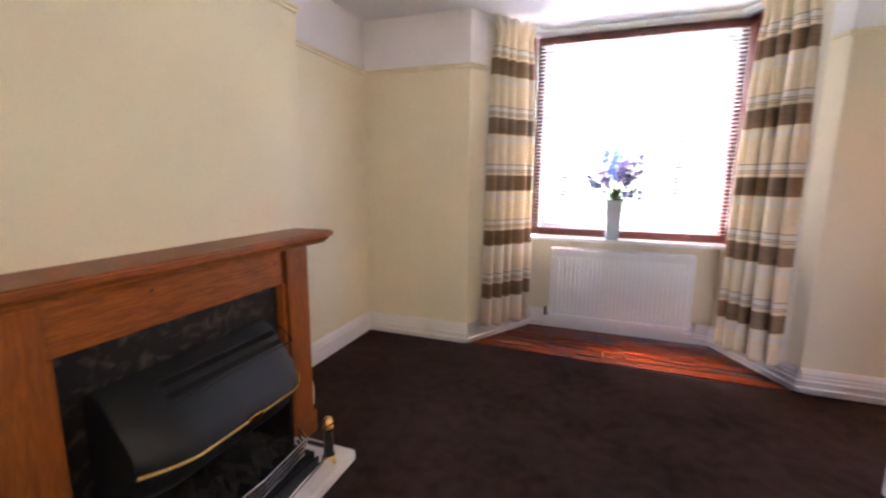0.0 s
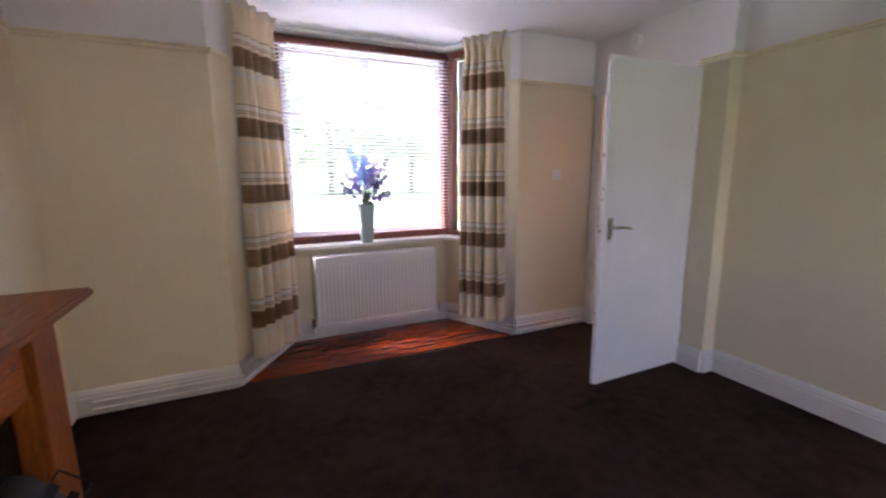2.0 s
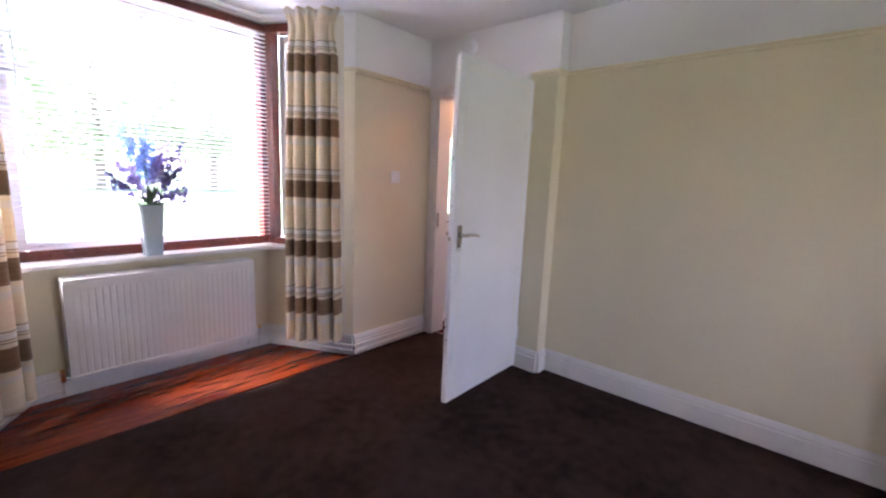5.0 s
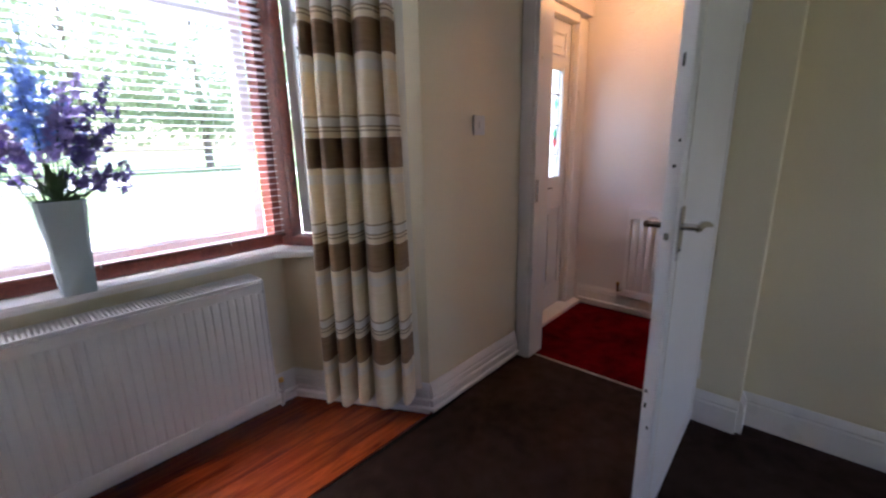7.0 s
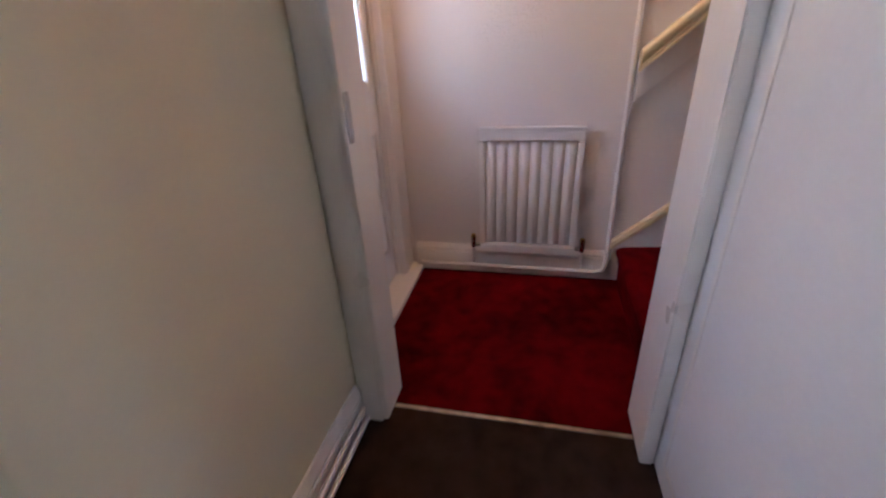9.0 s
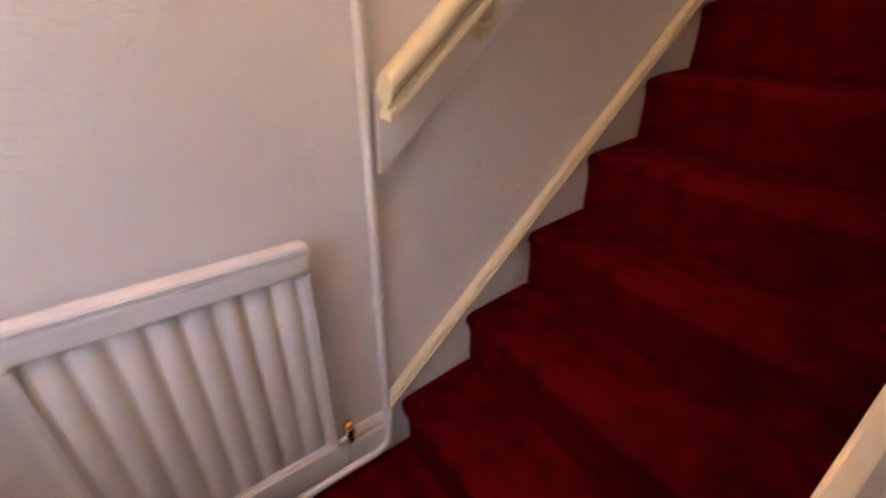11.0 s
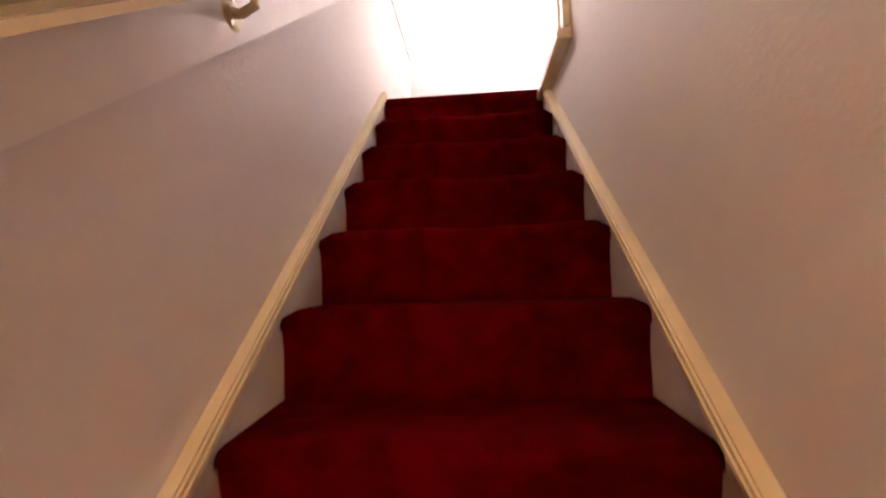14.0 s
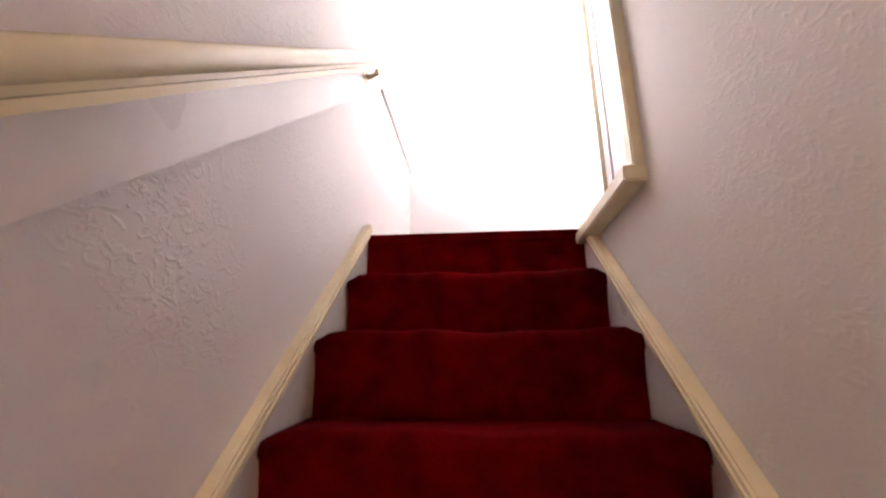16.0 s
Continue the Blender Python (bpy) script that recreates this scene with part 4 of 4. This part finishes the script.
structure("wall_stair_right", boxes((2.06, -0.408, CEILZ + 0.101, STAIRX - 0.008, 3.2, WTOP)), STAIRWALL, "relief-papered stair wall, upper part")
structure("wall_stair_right_low", boxes((STAIRX - 0.0075, -0.95, -0.02, STAIRX, 1.861, TOPZ - 0.05), (STAIRX - 0.0075, -0.408, TOPZ - 0.05, STAIRX, 3.2, WTOP), (STAIRX - 0.0075, 1.861, CEILZ + 0.2, STAIRX, 3.2, TOPZ - 0.05)), STAIRWALL, "relief wallpaper on the stair wall")
structure("wall_upper_front", boxes((STAIRX, 3.0, CEILZ + 0.2, HALLX, 3.2, WTOP)), STAIRWALL, "upper wall over the hall")

# front door in its frame
structure("front_door_frame", boxes((2.131, 2.90, 0.0, 2.165, 3.06, 2.06), (2.905, 2.90, 0.0, 3.058, 3.06, 2.06), (2.165, 2.90, 2.02, 2.905, 3.06, 2.079), (2.885, 2.935, 0.03, 2.905, 2.952, 2.02), bevel=0.004), GLOSS, "white front door frame")
structure("front_door_sill", boxes((2.131, 2.835, -0.01, 3.058, 2.96, 0.022), (2.131, 2.961, 0.0, 3.058, 3.20, 0.035), bevel=0.004), GLOSS, "white painted front door sill")
fd = thing("door_3", "white panelled front door with a leaded glass light and letter plate", "door")
fd["kind"] = "structure"
FDY = 2.955
GX0, GX1, GZ0, GZ1 = 2.30, 2.79, 1.00, 1.72
part("leaf", boxes((2.167, FDY, 0.036, GX0, FDY + 0.044, 2.018), (GX1, FDY, 0.036, 2.903, FDY + 0.044, 2.018), (GX0, FDY, 0.036, GX1, FDY + 0.044, GZ0), (GX0, FDY, GZ1, GX1, FDY + 0.044, 2.018)), UPVC, fd)
part("glazing_bead", boxes((GX0 - 0.03, FDY - 0.016, GZ0 - 0.03, GX0 + 0.012, FDY - 0.001, GZ1 + 0.03), (GX1 - 0.012, FDY - 0.016, GZ0 - 0.03, GX1 + 0.03, FDY - 0.001, GZ1 + 0.03), (GX0 + 0.012, FDY - 0.016, GZ0 - 0.03, GX1 - 0.012, FDY - 0.001, GZ0 + 0.012), (GX0 + 0.012, FDY - 0.016, GZ1 - 0.012, GX1 - 0.012, FDY - 0.001, GZ1 + 0.03), bevel=0.006), UPVC, fd, "moulded glazing surround")
FROST, nt_, b_ = node_mat("patterned_glass")
b_.inputs["Base Color"].default_value = (0.58, 0.62, 0.63, 1)
b_.inputs["Transmission Weight"].default_value, b_.inputs["Roughness"].default_value, b_.inputs["IOR"].default_value = 1.0, 0.25, 1.05
GREENGLASS, nt_, b_ = node_mat("green_glass")
b_.inputs["Base Color"].default_value, b_.inputs["Transmission Weight"].default_value, b_.inputs["Roughness"].default_value = (0.15, 0.6, 0.3, 1), 1.0, 0.2
b_.inputs["IOR"].default_value = 1.05
REDGLASS, nt_, b_ = node_mat("red_glass")
b_.inputs["Base Color"].default_value, b_.inputs["Transmission Weight"].default_value, b_.inputs["Roughness"].default_value = (0.75, 0.12, 0.10, 1), 1.0, 0.2
b_.inputs["IOR"].default_value = 1.05
ob = part("pane", boxes((GX0, FDY + 0.016, GZ0, GX1, FDY + 0.022, GZ1)), FROST, fd, "frosted glass")
ob.visible_shadow = False
lead = bmesh.new()
for z in (1.16, 1.36, 1.56):
    tube(lead, [(GX0, FDY + 0.014, z), (GX1, FDY + 0.014, z)], 0.004, 6)
for x in (2.42, 2.67):
    tube(lead, [(x, FDY + 0.014, GZ0), (x, FDY + 0.014, GZ1)], 0.004, 6)
part("leading", lead, DARKFILL, fd, "dark leading")
for x, z, mt in ((2.735, 1.30, GREENGLASS), (2.735, 1.25, REDGLASS), (2.545, 1.36, REDGLASS), (2.545, 1.46, GREENGLASS), (2.73, 1.50, GREENGLASS)):
    o2 = part("coloured_light", prism([(x - 0.03, z), (x, z - 0.045), (x + 0.03, z), (x, z + 0.045)], FDY + 0.008, FDY + 0.012, 1), mt, fd, "small coloured glass diamond")
    o2.visible_shadow = False


def raised_panel(x0, z0, x1, z1):
    w = 0.022
    p = part("panel_moulding", boxes((x0, FDY - 0.014, z0, x0 + w, FDY - 0.001, z1), (x1 - w, FDY - 0.014, z0, x1, FDY - 0.001, z1), (x0 + w, FDY - 0.014, z0, x1 - w, FDY - 0.001, z0 + w), (x0 + w, FDY - 0.014, z1 - w, x1 - w, FDY - 0.001, z1), bevel=0.005), UPVC, fd)
    part("panel_field", boxes((x0 + 0.05, FDY - 0.010, z0 + 0.05, x1 - 0.05, FDY - 0.001, z1 - 0.05), bevel=0.006), UPVC, p)


raised_panel(2.27, 0.20, 2.50, 0.80)
raised_panel(2.60, 0.20, 2.835, 0.80)
raised_panel(2.27, 1.80, 2.82, 1.95)
lp = part("letter_plate", boxes((2.40, FDY - 0.014, 0.865, 2.70, FDY - 0.001, 0.945), bevel=0.005), UPVC, fd, "white letter plate")
# near-black strip on the plate's face paints the shade under the flap
part("flap_gap_shade", boxes((2.42, FDY - 0.0155, 0.930, 2.68, FDY - 0.0142, 0.938)), DARKFILL, lp)
part("hinge", tube(bmesh.new(), [(2.905, FDY - 0.012, 0.90), (2.905, FDY - 0.012, 1.0)], 0.012, 8), UPVC, fd, "", True)
part("hinge", tube(bmesh.new(), [(2.905, FDY - 0.012, 0.25), (2.905, FDY - 0.012, 0.35)], 0.012, 8), UPVC, fd, "", True)

HSKIRT = [(-0.01, 0.0), (0.024, 0.0), (0.024, 0.11), (0.016, 0.12), (0.018, 0.13), (0.008, 0.15), (-0.01, 0.155)]
moulding("hall_baseboard", (HALLX, 2.87), (HALLX, 1.85), [(o, z) for o, z in HSKIRT], GLOSS, "white gloss moulded skirting in the hall")
pipe_run("heating_pipe_hall", [(HALLX - 0.045, 2.84, 0.05), (HALLX - 0.045, 1.93, 0.05), (HALLX - 0.042, 1.893, 0.062), (HALLX - 0.036, 1.880, 0.10), (HALLX - 0.020, 1.877, 0.20), (HALLX - 0.020, 1.877, CEILZ)], 0.011, GLOSS, "white painted heating pipe rising beside the stairs")
structure("pipe_clip", tube(bmesh.new(), [(HALLX - 0.020, 1.877, 0.545), (HALLX - 0.020, 1.877, 0.57)], 0.015, 10), GLOSS, "pipe joint painted white", True)

bulb = thing("pendant_light", "lit bare bulb hanging from the hall ceiling", "lamp")
part("ceiling_rose", lathe(bmesh.new(), [(0.045, CEILZ - 0.025), (0.045, CEILZ - 0.001), (0.02, CEILZ - 0.0005)], 2.64, 2.45, 16), UPVC, bulb)
part("flex", tube(bmesh.new(), [(2.64, 2.45, CEILZ - 0.02), (2.64, 2.45, 2.24)], 0.003, 6), UPVC, bulb)
part("lamp_holder", lathe(bmesh.new(), [(0.012, 2.25), (0.018, 2.24), (0.018, 2.19), (0.014, 2.185)], 2.64, 2.45, 12), UPVC, bulb)

# ---------------------------------------------------------------- stairs
# carpeted flight; each step a rounded nosing with tread and riser
stairs = thing("staircase", "steep straight staircase carpeted in dark red", "stairs")
stairs["kind"] = "structure"
prof = [(0.024, 0.0), (0.021, RISE * 0.5), (0.010, RISE - 0.052), (0.001, RISE - 0.032), (0.001, RISE - 0.016), (0.010, RISE - 0.004), (0.026, RISE), (GOING + 0.036, RISE), (GOING + 0.036, RISE - 0.02), (0.045, RISE - 0.02), (0.045, 0.0)]


def step_mesh():
    bm = bmesh.new()
    n = 22
    rows_ = []
    for k in range(n + 1):
        u = k / n
        x = SX0 + (SX1 - SX0) * u
        edge = min(u, 1 - u) * (SX1 - SX0)
        round_ = max(0.0, 1 - edge / 0.045)
        wob = 0.004 * math.sin(9 * u + 1) + 0.003 * math.sin(23 * u)
        rows_.append([bm.verts.new((x, -(d + (0.016 * round_ * round_ if i < 7 else 0)), z + wob * (i in (4, 5, 6)) - 0.012 * round_ * round_ * (2 < i < 7))) for i, (d, z) in enumerate(prof)])
    for a, b in zip(rows_, rows_[1:]):
        for i in range(len(prof)):
            j = (i + 1) % len(prof)
            bm.faces.new((a[i], a[j], b[j], b[i]))
    bm.faces.new(rows_[0])
    bm.faces.new(rows_[-1][::-1])
    return mesh_of("step", bm, REDCARPET, True)


sm = step_mesh()
for k in range(12):
    s = new("step", sm)
    s.parent = stairs
    s.location = (0, NOSE0 - k * GOING, k * RISE)
tp = boxes((SX0, TOPY - 0.045, TOPZ - RISE, SX1, TOPY - 0.006, TOPZ - 0.02))
part("top_riser", tp, REDCARPET, stairs)


def string(name, xa, xb, xc, xd):
    """Side string with a cream capping, following the pitch."""
    s = RISE / GOING
    y0, y1 = 1.858, TOPY - 0.02

    def line(y, c):
        return c + s * (NOSE0 - y)
    part("string_board", prism([(y0, 0.0), (y0, line(y0, 0.19)), (y1, line(y1, 0.19)), (y1, line(y1, -0.30)), (y0 - 0.35, 0.0)], xa, xb, 0), GLOSS, stairs, "white painted string board")
    cap = prism([(y0 + 0.012, line(y0 + 0.012, 0.188)), (y0 + 0.012, line(y0 + 0.012, 0.236)), (y1, line(y1, 0.236)), (y1, line(y1, 0.188))], xc, xd, 0, bevel=0.005)
    part("string_capping", cap, CREAMGLOSS, stairs, "cream gloss moulded capping")
    mid = prism([(y0 + 0.013, line(y0 + 0.013, 0.207)), (y0 + 0.013, line(y0 + 0.013, 0.218)), (y1, line(y1, 0.218)), (y1, line(y1, 0.207))], min(xc, xd) - 0.003, max(xc, xd) + 0.003, 0, bevel=0.002)
    part("capping_bead", mid, CREAMGLOSS, stairs)


string("left", SX1 + 0.001, HALLX - 0.001, SX1 - 0.010, HALLX - 0.001)
string("right", STAIRX + 0.001, SX0 - 0.001, STAIRX + 0.001, SX0 + 0.012)

# wall board and handrail
S = RISE / GOING


def pitch(y, c):
    return c + S * (1.83 - y)


rail_board = prism([(1.855, pitch(1.855, 0.893)), (1.855, pitch(1.855, 1.055)), (-1.11, pitch(-1.11, 1.018)), (-1.11, pitch(-1.11, 0.864))], HALLX - 0.026, HALLX - 0.001, 0, bevel=0.002)
hr = thing("handrail", "cream gloss moulded handrail on a white wall board", "handrail")
part("wall_board", rail_board, GLOSS, hr, "white painted board behind the rail")
section = [(-0.012, -0.014), (-0.012, -0.024), (-0.024, -0.026), (-0.024, -0.040), (0.024, -0.040), (0.024, -0.026), (0.012, -0.024), (0.012, -0.014), (0.024, -0.008), (0.030, 0.004), (0.030, 0.018), (0.024, 0.030), (0.012, 0.036), (-0.012, 0.036), (-0.024, 0.030), (-0.030, 0.018), (-0.030, 0.004), (-0.024, -0.008)]
hbm = bmesh.new()
ends = []
RX = HALLX - 0.068
for y in (1.86, -1.22):
    ends.append([hbm.verts.new((RX + 0.95 * a, y, pitch(y, 1.063 if y > 0 else 1.022) + 0.80 * b / math.cos(math.atan(S)))) for a, b in section])
for i in range(len(section)):
    j = (i + 1) % len(section)
    hbm.faces.new((ends[0][i], ends[1][i], ends[1][j], ends[0][j]))
hbm.faces.new(ends[0])
hbm.faces.new(ends[1][::-1])
part("rail", hbm, CREAMGLOSS, hr, "cream gloss moulded rail", True)
for y in (1.60, 0.40, -0.80):
    z = pitch(y, 1.008)
    arm = [(HALLX - 0.022, y, z - 0.055), (HALLX - 0.045, y, z - 0.060), (RX - 0.004, y, z - 0.045), (RX, y, z - 0.020), (RX, y, z + 0.045)]
    b = part("bracket", tube(bmesh.new(), arm, [0.012, 0.009, 0.009, 0.009, 0.010], 10), CREAMGLOSS, hr, "painted metal rail bracket", True)
    part("bracket_plate", tube(bmesh.new(), [(HALLX - 0.021, y, z - 0.055), (HALLX - 0.026, y, z - 0.055), (HALLX - 0.029, y, z - 0.055)], [0.036, 0.035, 0.026], 18), CREAMGLOSS, b, "", True)
    for dz in (-0.024, 0.024):
        part("screw", tube(bmesh.new(), [(HALLX - 0.027, y + 0.004, z - 0.055 + dz), (HALLX - 0.0305, y + 0.004, z - 0.055 + dz)], 0.005, 8), CHROME, b)

# ---------------------------------------------------------------- landing
structure("landing_floor", boxes((1.95, -2.02, TOPZ - 0.16, 4.2, TOPY - 0.046, TOPZ - 0.006)), DARKFILL, "landing floor")
structure("landing_carpet", boxes((1.96, -2.019, TOPZ - 0.005, HALLX - 0.001, TOPY - 0.030, TOPZ + 0.002), (SX0, TOPY - 0.0299, TOPZ - 0.04, SX1, TOPY, TOPZ + 0.0005), bevel=0.008), REDCARPET, "dark red landing carpet")
structure("wall_landing_half", boxes((HALLX, -2.02, -0.02, 3.20, -1.121, 3.44)), HALLWALL, "white half-height landing wall")
structure("landing_wall_cap", boxes((HALLX - 0.015, -2.019, 3.441, 3.215, -1.122, 3.465), bevel=0.005), GLOSS, "white gloss cap on the landing wall")
structure("wall_landing_far", boxes((1.0, -2.16, TOPZ - 0.2, 4.4, -2.0205, WTOP)), FRIEZE, "pale landing wall lit by an unseen area lamp")
# unseen walls round an opening assumed for the landing lamp
structure("wall_landing_east_low", boxes((4.2, -2.02, 2.4, 4.4, 0.2, 3.35)), FRIEZE, "unseen landing wall below the assumed window opening")
structure("wall_landing_east_high", boxes((4.2, -2.02, 4.6, 4.4, 0.2, WTOP), (4.2, -1.10, 3.35, 4.4, 0.2, 4.6)), FRIEZE, "unseen landing wall above the assumed window opening")
structure("wall_landing_return", boxes((3.20, -0.95, 2.4, 4.2, -0.80, WTOP)), FRIEZE, "landing return wall")
structure("ceiling_landing", boxes((1.0, -2.16, WTOP, 4.4, 3.2, WTOP + 0.1)), CEIL, "white landing ceiling")
structure("wall_landing_west", boxes((1.85, -2.02, TOPZ - 0.2, 1.95, -0.95, WTOP), (1.95, -1.05, 4.62, STAIRX, -0.408, WTOP), (1.85, -0.95, TOPZ - 0.2, 2.0, -0.40, WTOP)), FRIEZE, "white landing side wall")
# doorway beside the top step
structure("landing_doorway_trim", boxes((2.07, -0.450, TOPZ - 0.018, STAIRX + 0.030, -0.4085, 4.6), (2.05, -0.966, TOPZ - 0.018, 2.125, -0.952, 4.6), (2.05, -0.951, TOPZ - 0.062, STAIRX + 0.055, -0.410, TOPZ - 0.020), bevel=0.004), CREAMGLOSS, "cream gloss trim of the landing doorway")
ldoor = thing("door_4", "white painted closed landing door", "door")
ldoor["kind"] = "structure"
part("leaf", boxes((2.075, -0.951, TOPZ - 0.012, 2.11, -0.451, 4.55), bevel=0.003), DOORPAINT, ldoor)
part("panel_bead", boxes((2.111, -0.88, TOPZ + 0.15, 2.117, -0.87, 4.4), (2.111, -0.53, TOPZ + 0.15, 2.117, -0.52, 4.4), bevel=0.001), GLOSS, ldoor)
part("far_wall_architrave", boxes((2.02, -2.0195, TOPZ + 0.003, 2.09, -2.005, 4.62), bevel=0.004), GLOSS, ldoor)

# ---------------------------------------------------------------- lobby behind the rear doorway
structure("wall_lobby_right", boxes((2.06, -1.10, -0.02, 2.20, REAR - 0.121, CEILZ), (2.06, -3.7, -0.02, 2.20, -1.90, CEILZ), (2.06, -1.90, 1.78, 2.20, -1.10, CEILZ)), CREAM, "cream lobby wall")
structure("wall_lobby_left", boxes((0.94, -3.7, -0.02, 1.04, REAR - 0.121, CEILZ)), CREAM, "cream lobby wall")
# unseen end wall; its opening is made up to hold the fill lamp
structure("wall_lobby_rear", boxes((1.04, -3.85, -0.02, 2.20, -3.7, 0.98), (1.04, -3.85, 2.02, 2.20, -3.7, CEILZ), (1.72, -3.85, 0.98, 2.20, -3.7, 2.02)), CREAM, "unseen cream kitchen wall, opening added for a fill lamp")
structure("ceiling_lobby", boxes((0.94, -3.85, CEILZ + 0.001, 3.6, REAR - 0.121, CEILZ + 0.1)), CEIL, "white lobby ceiling")
structure("lobby_door_frame", boxes((2.030, -1.165, 0, 2.205, -1.099, 1.80), (2.030, -1.90, 0, 2.205, -1.84, 1.80), (2.030, -1.84, 1.735, 2.205, -1.165, 1.80), bevel=0.004), GLOSS, "white gloss lobby door frame")
moulding("lobby_baseboard", (2.06, REAR - 0.125), (2.06, -1.10), SKIRT, GLOSS, "white gloss skirting in the lobby")
structure("wall_side_room", boxes((2.20, -3.0, -0.02, 3.2, -2.3, CEILZ), (3.2, -2.3, -0.02, 3.35, -1.75, CEILZ), (3.2, -1.75, -0.02, 3.35, -1.20, 1.02), (3.2, -1.75, 1.74, 3.35, -1.20, CEILZ), (3.2, -1.20, -0.02, 3.35, -0.9, CEILZ), (2.20, -1.0, -0.02, 3.2, -0.96, CEILZ)), CREAM, "dim cream wall of the side porch")
w4 = thing("window_4", "small porch window with a white frame", "window", at=(0, 0, 0))
w4["kind"] = "structure"
part("window_frame", boxes((3.24, -1.75, 1.02, 3.29, -1.71, 1.74), (3.24, -1.24, 1.02, 3.29, -1.20, 1.74), (3.24, -1.71, 1.02, 3.29, -1.24, 1.06), (3.24, -1.71, 1.70, 3.29, -1.24, 1.74), bevel=0.004), UPVC, w4)
pane4 = part("pane", boxes((3.262, -1.71, 1.06, 3.268, -1.24, 1.70)), GLASS, w4)
pane4.visible_shadow = False
porch_door = flat_door("door_5", 0.64, 1.72, "cream painted porch door, standing ajar")
porch_door.location, porch_door.rotation_euler = (2.225, -1.86, 0), (0, 0, radians(70))
structure("floor_porch", boxes((2.061, -2.3, -0.0115, 3.2, -0.96, -0.002)), REDCARPET, "dark red porch mat")

# ---------------------------------------------------------------- outside
structure("ground", boxes((-400, -400, -0.6, 400, 700, -0.28)), GRASS, "lawn and open grass outside")
structure("path", boxes((-12, 3.7, -0.279, 16, 11.8, -0.262)), PAVING, "pale concrete drive in front of the house")
structure("pavement", boxes((-60, 24.0, -0.279, 60, 25.8, -0.20)), PAVING, "pale concrete pavement")
structure("road", boxes((-60, 25.802, -0.279, 60, 33.0, -0.272)), ASPHALT, "pale grey asphalt road")


def tree(x, y, h, crown, seed, label):
    r = random.Random(seed)
    t = thing("tree", label, "tree", "trees across the road", at=(x, y, -0.28))
    tr = tube(bmesh.new(), [(0, 0, 0), (0.05, 0.02, h * 0.25), (-0.05, 0.05, h * 0.5), (0.02, 0, h * 0.8)], [0.34, 0.27, 0.18, 0.06], 8)
    for k in range(7):
        a, z = r.random() * 6.28, h * r.uniform(0.3, 0.65)
        tube(tr, [(0, 0, z), (crown * 0.35 * math.cos(a), crown * 0.35 * math.sin(a), z + 0.6), (crown * 0.75 * math.cos(a), crown * 0.75 * math.sin(a), z + 1.4)], [0.07, 0.05, 0.02], 5)
    part("trunk", tr, BARK, t, "", True)
    verts, faces = [], []
    for c in range(85):
        a, e = r.random() * 6.28, r.uniform(-1.1, 1.1)
        rad = crown * r.uniform(0.35, 0.95)
        cc = Vector((rad * math.cos(a) * math.cos(e), rad * math.sin(a) * math.cos(e), h * 0.56 + h * 0.42 * math.sin(e)))
        for _ in range(64):
            p = cc + Vector((r.gauss(0, 0.75), r.gauss(0, 0.75), r.gauss(0, 0.6)))
            u = Vector((r.gauss(0, 1), r.gauss(0, 1), r.gauss(0, 1))).normalized() * r.uniform(0.16, 0.30)
            w = u.orthogonal().normalized() * 0.17
            i = len(verts)
            verts += [p - u, p + w, p + u, p - w]
            faces.append((i, i + 1, i + 2, i + 3))
    me = bpy.data.meshes.new("crown")
    me.from_pydata(verts, [], faces)
    me.materials.append(LEAF)
    ob = new("crown", me)
    ob.parent = t
    return t


for i, (x, y, h, c) in enumerate(((-22, 40, 15, 6.0), (-12, 39, 14, 5.6), (-3.0, 41, 16, 6.2), (6.0, 39, 14.5, 5.8), (14, 40, 16, 6.2), (23, 39, 15, 5.8), (32, 41, 15.5, 6.2), (42, 40, 15, 6.0))):
    tree(x, y, h, c, 30 + i, "broad leafy green tree across the road")
# ---------------------------------------------------------------- plank floors, last
def planks(prefix, x0, x1, y0, y1, width, top, along_x, clip=None):
    floor_ = structure(prefix, boxes((x0, y0, -0.0115, x1, y1, top - 0.0035)), MAHOG, "red-brown wood plank floor")
    rr = random.Random(9)
    n = int(((y1 - y0) if along_x else (x1 - x0)) / width)
    for k in range(n + 1):
        a = (y0 if along_x else x0) + k * width
        lo, hi = (x0, x1) if along_x else (y0, y1)
        s = lo - rr.random() * 0.6
        while s < hi:
            e = min(hi, s + 0.9 + 0.25 * rr.random())
            b = max(s, lo)
            if e - b > 0.03:
                if along_x:
                    bm = boxes((b + 0.0004, a + 0.0004, top - 0.0034, e - 0.0004, min(a + width, y1) - 0.0004, top), bevel=0.0006, seg=1)
                else:
                    bm = boxes((a + 0.0004, b + 0.0004, top - 0.0034, min(a + width, x1) - 0.0004, e - 0.0004, top), bevel=0.0006, seg=1)
                part("plank", bm, PLANK, floor_)
            s = e


planks("floor_bay_planks", -0.90, 1.25, FRONT - 0.005, 3.40, 0.095, -0.001, True)
planks("floor_lobby_planks", 1.04, 2.06, -2.30, REAR - 0.001, 0.095, -0.001, False)
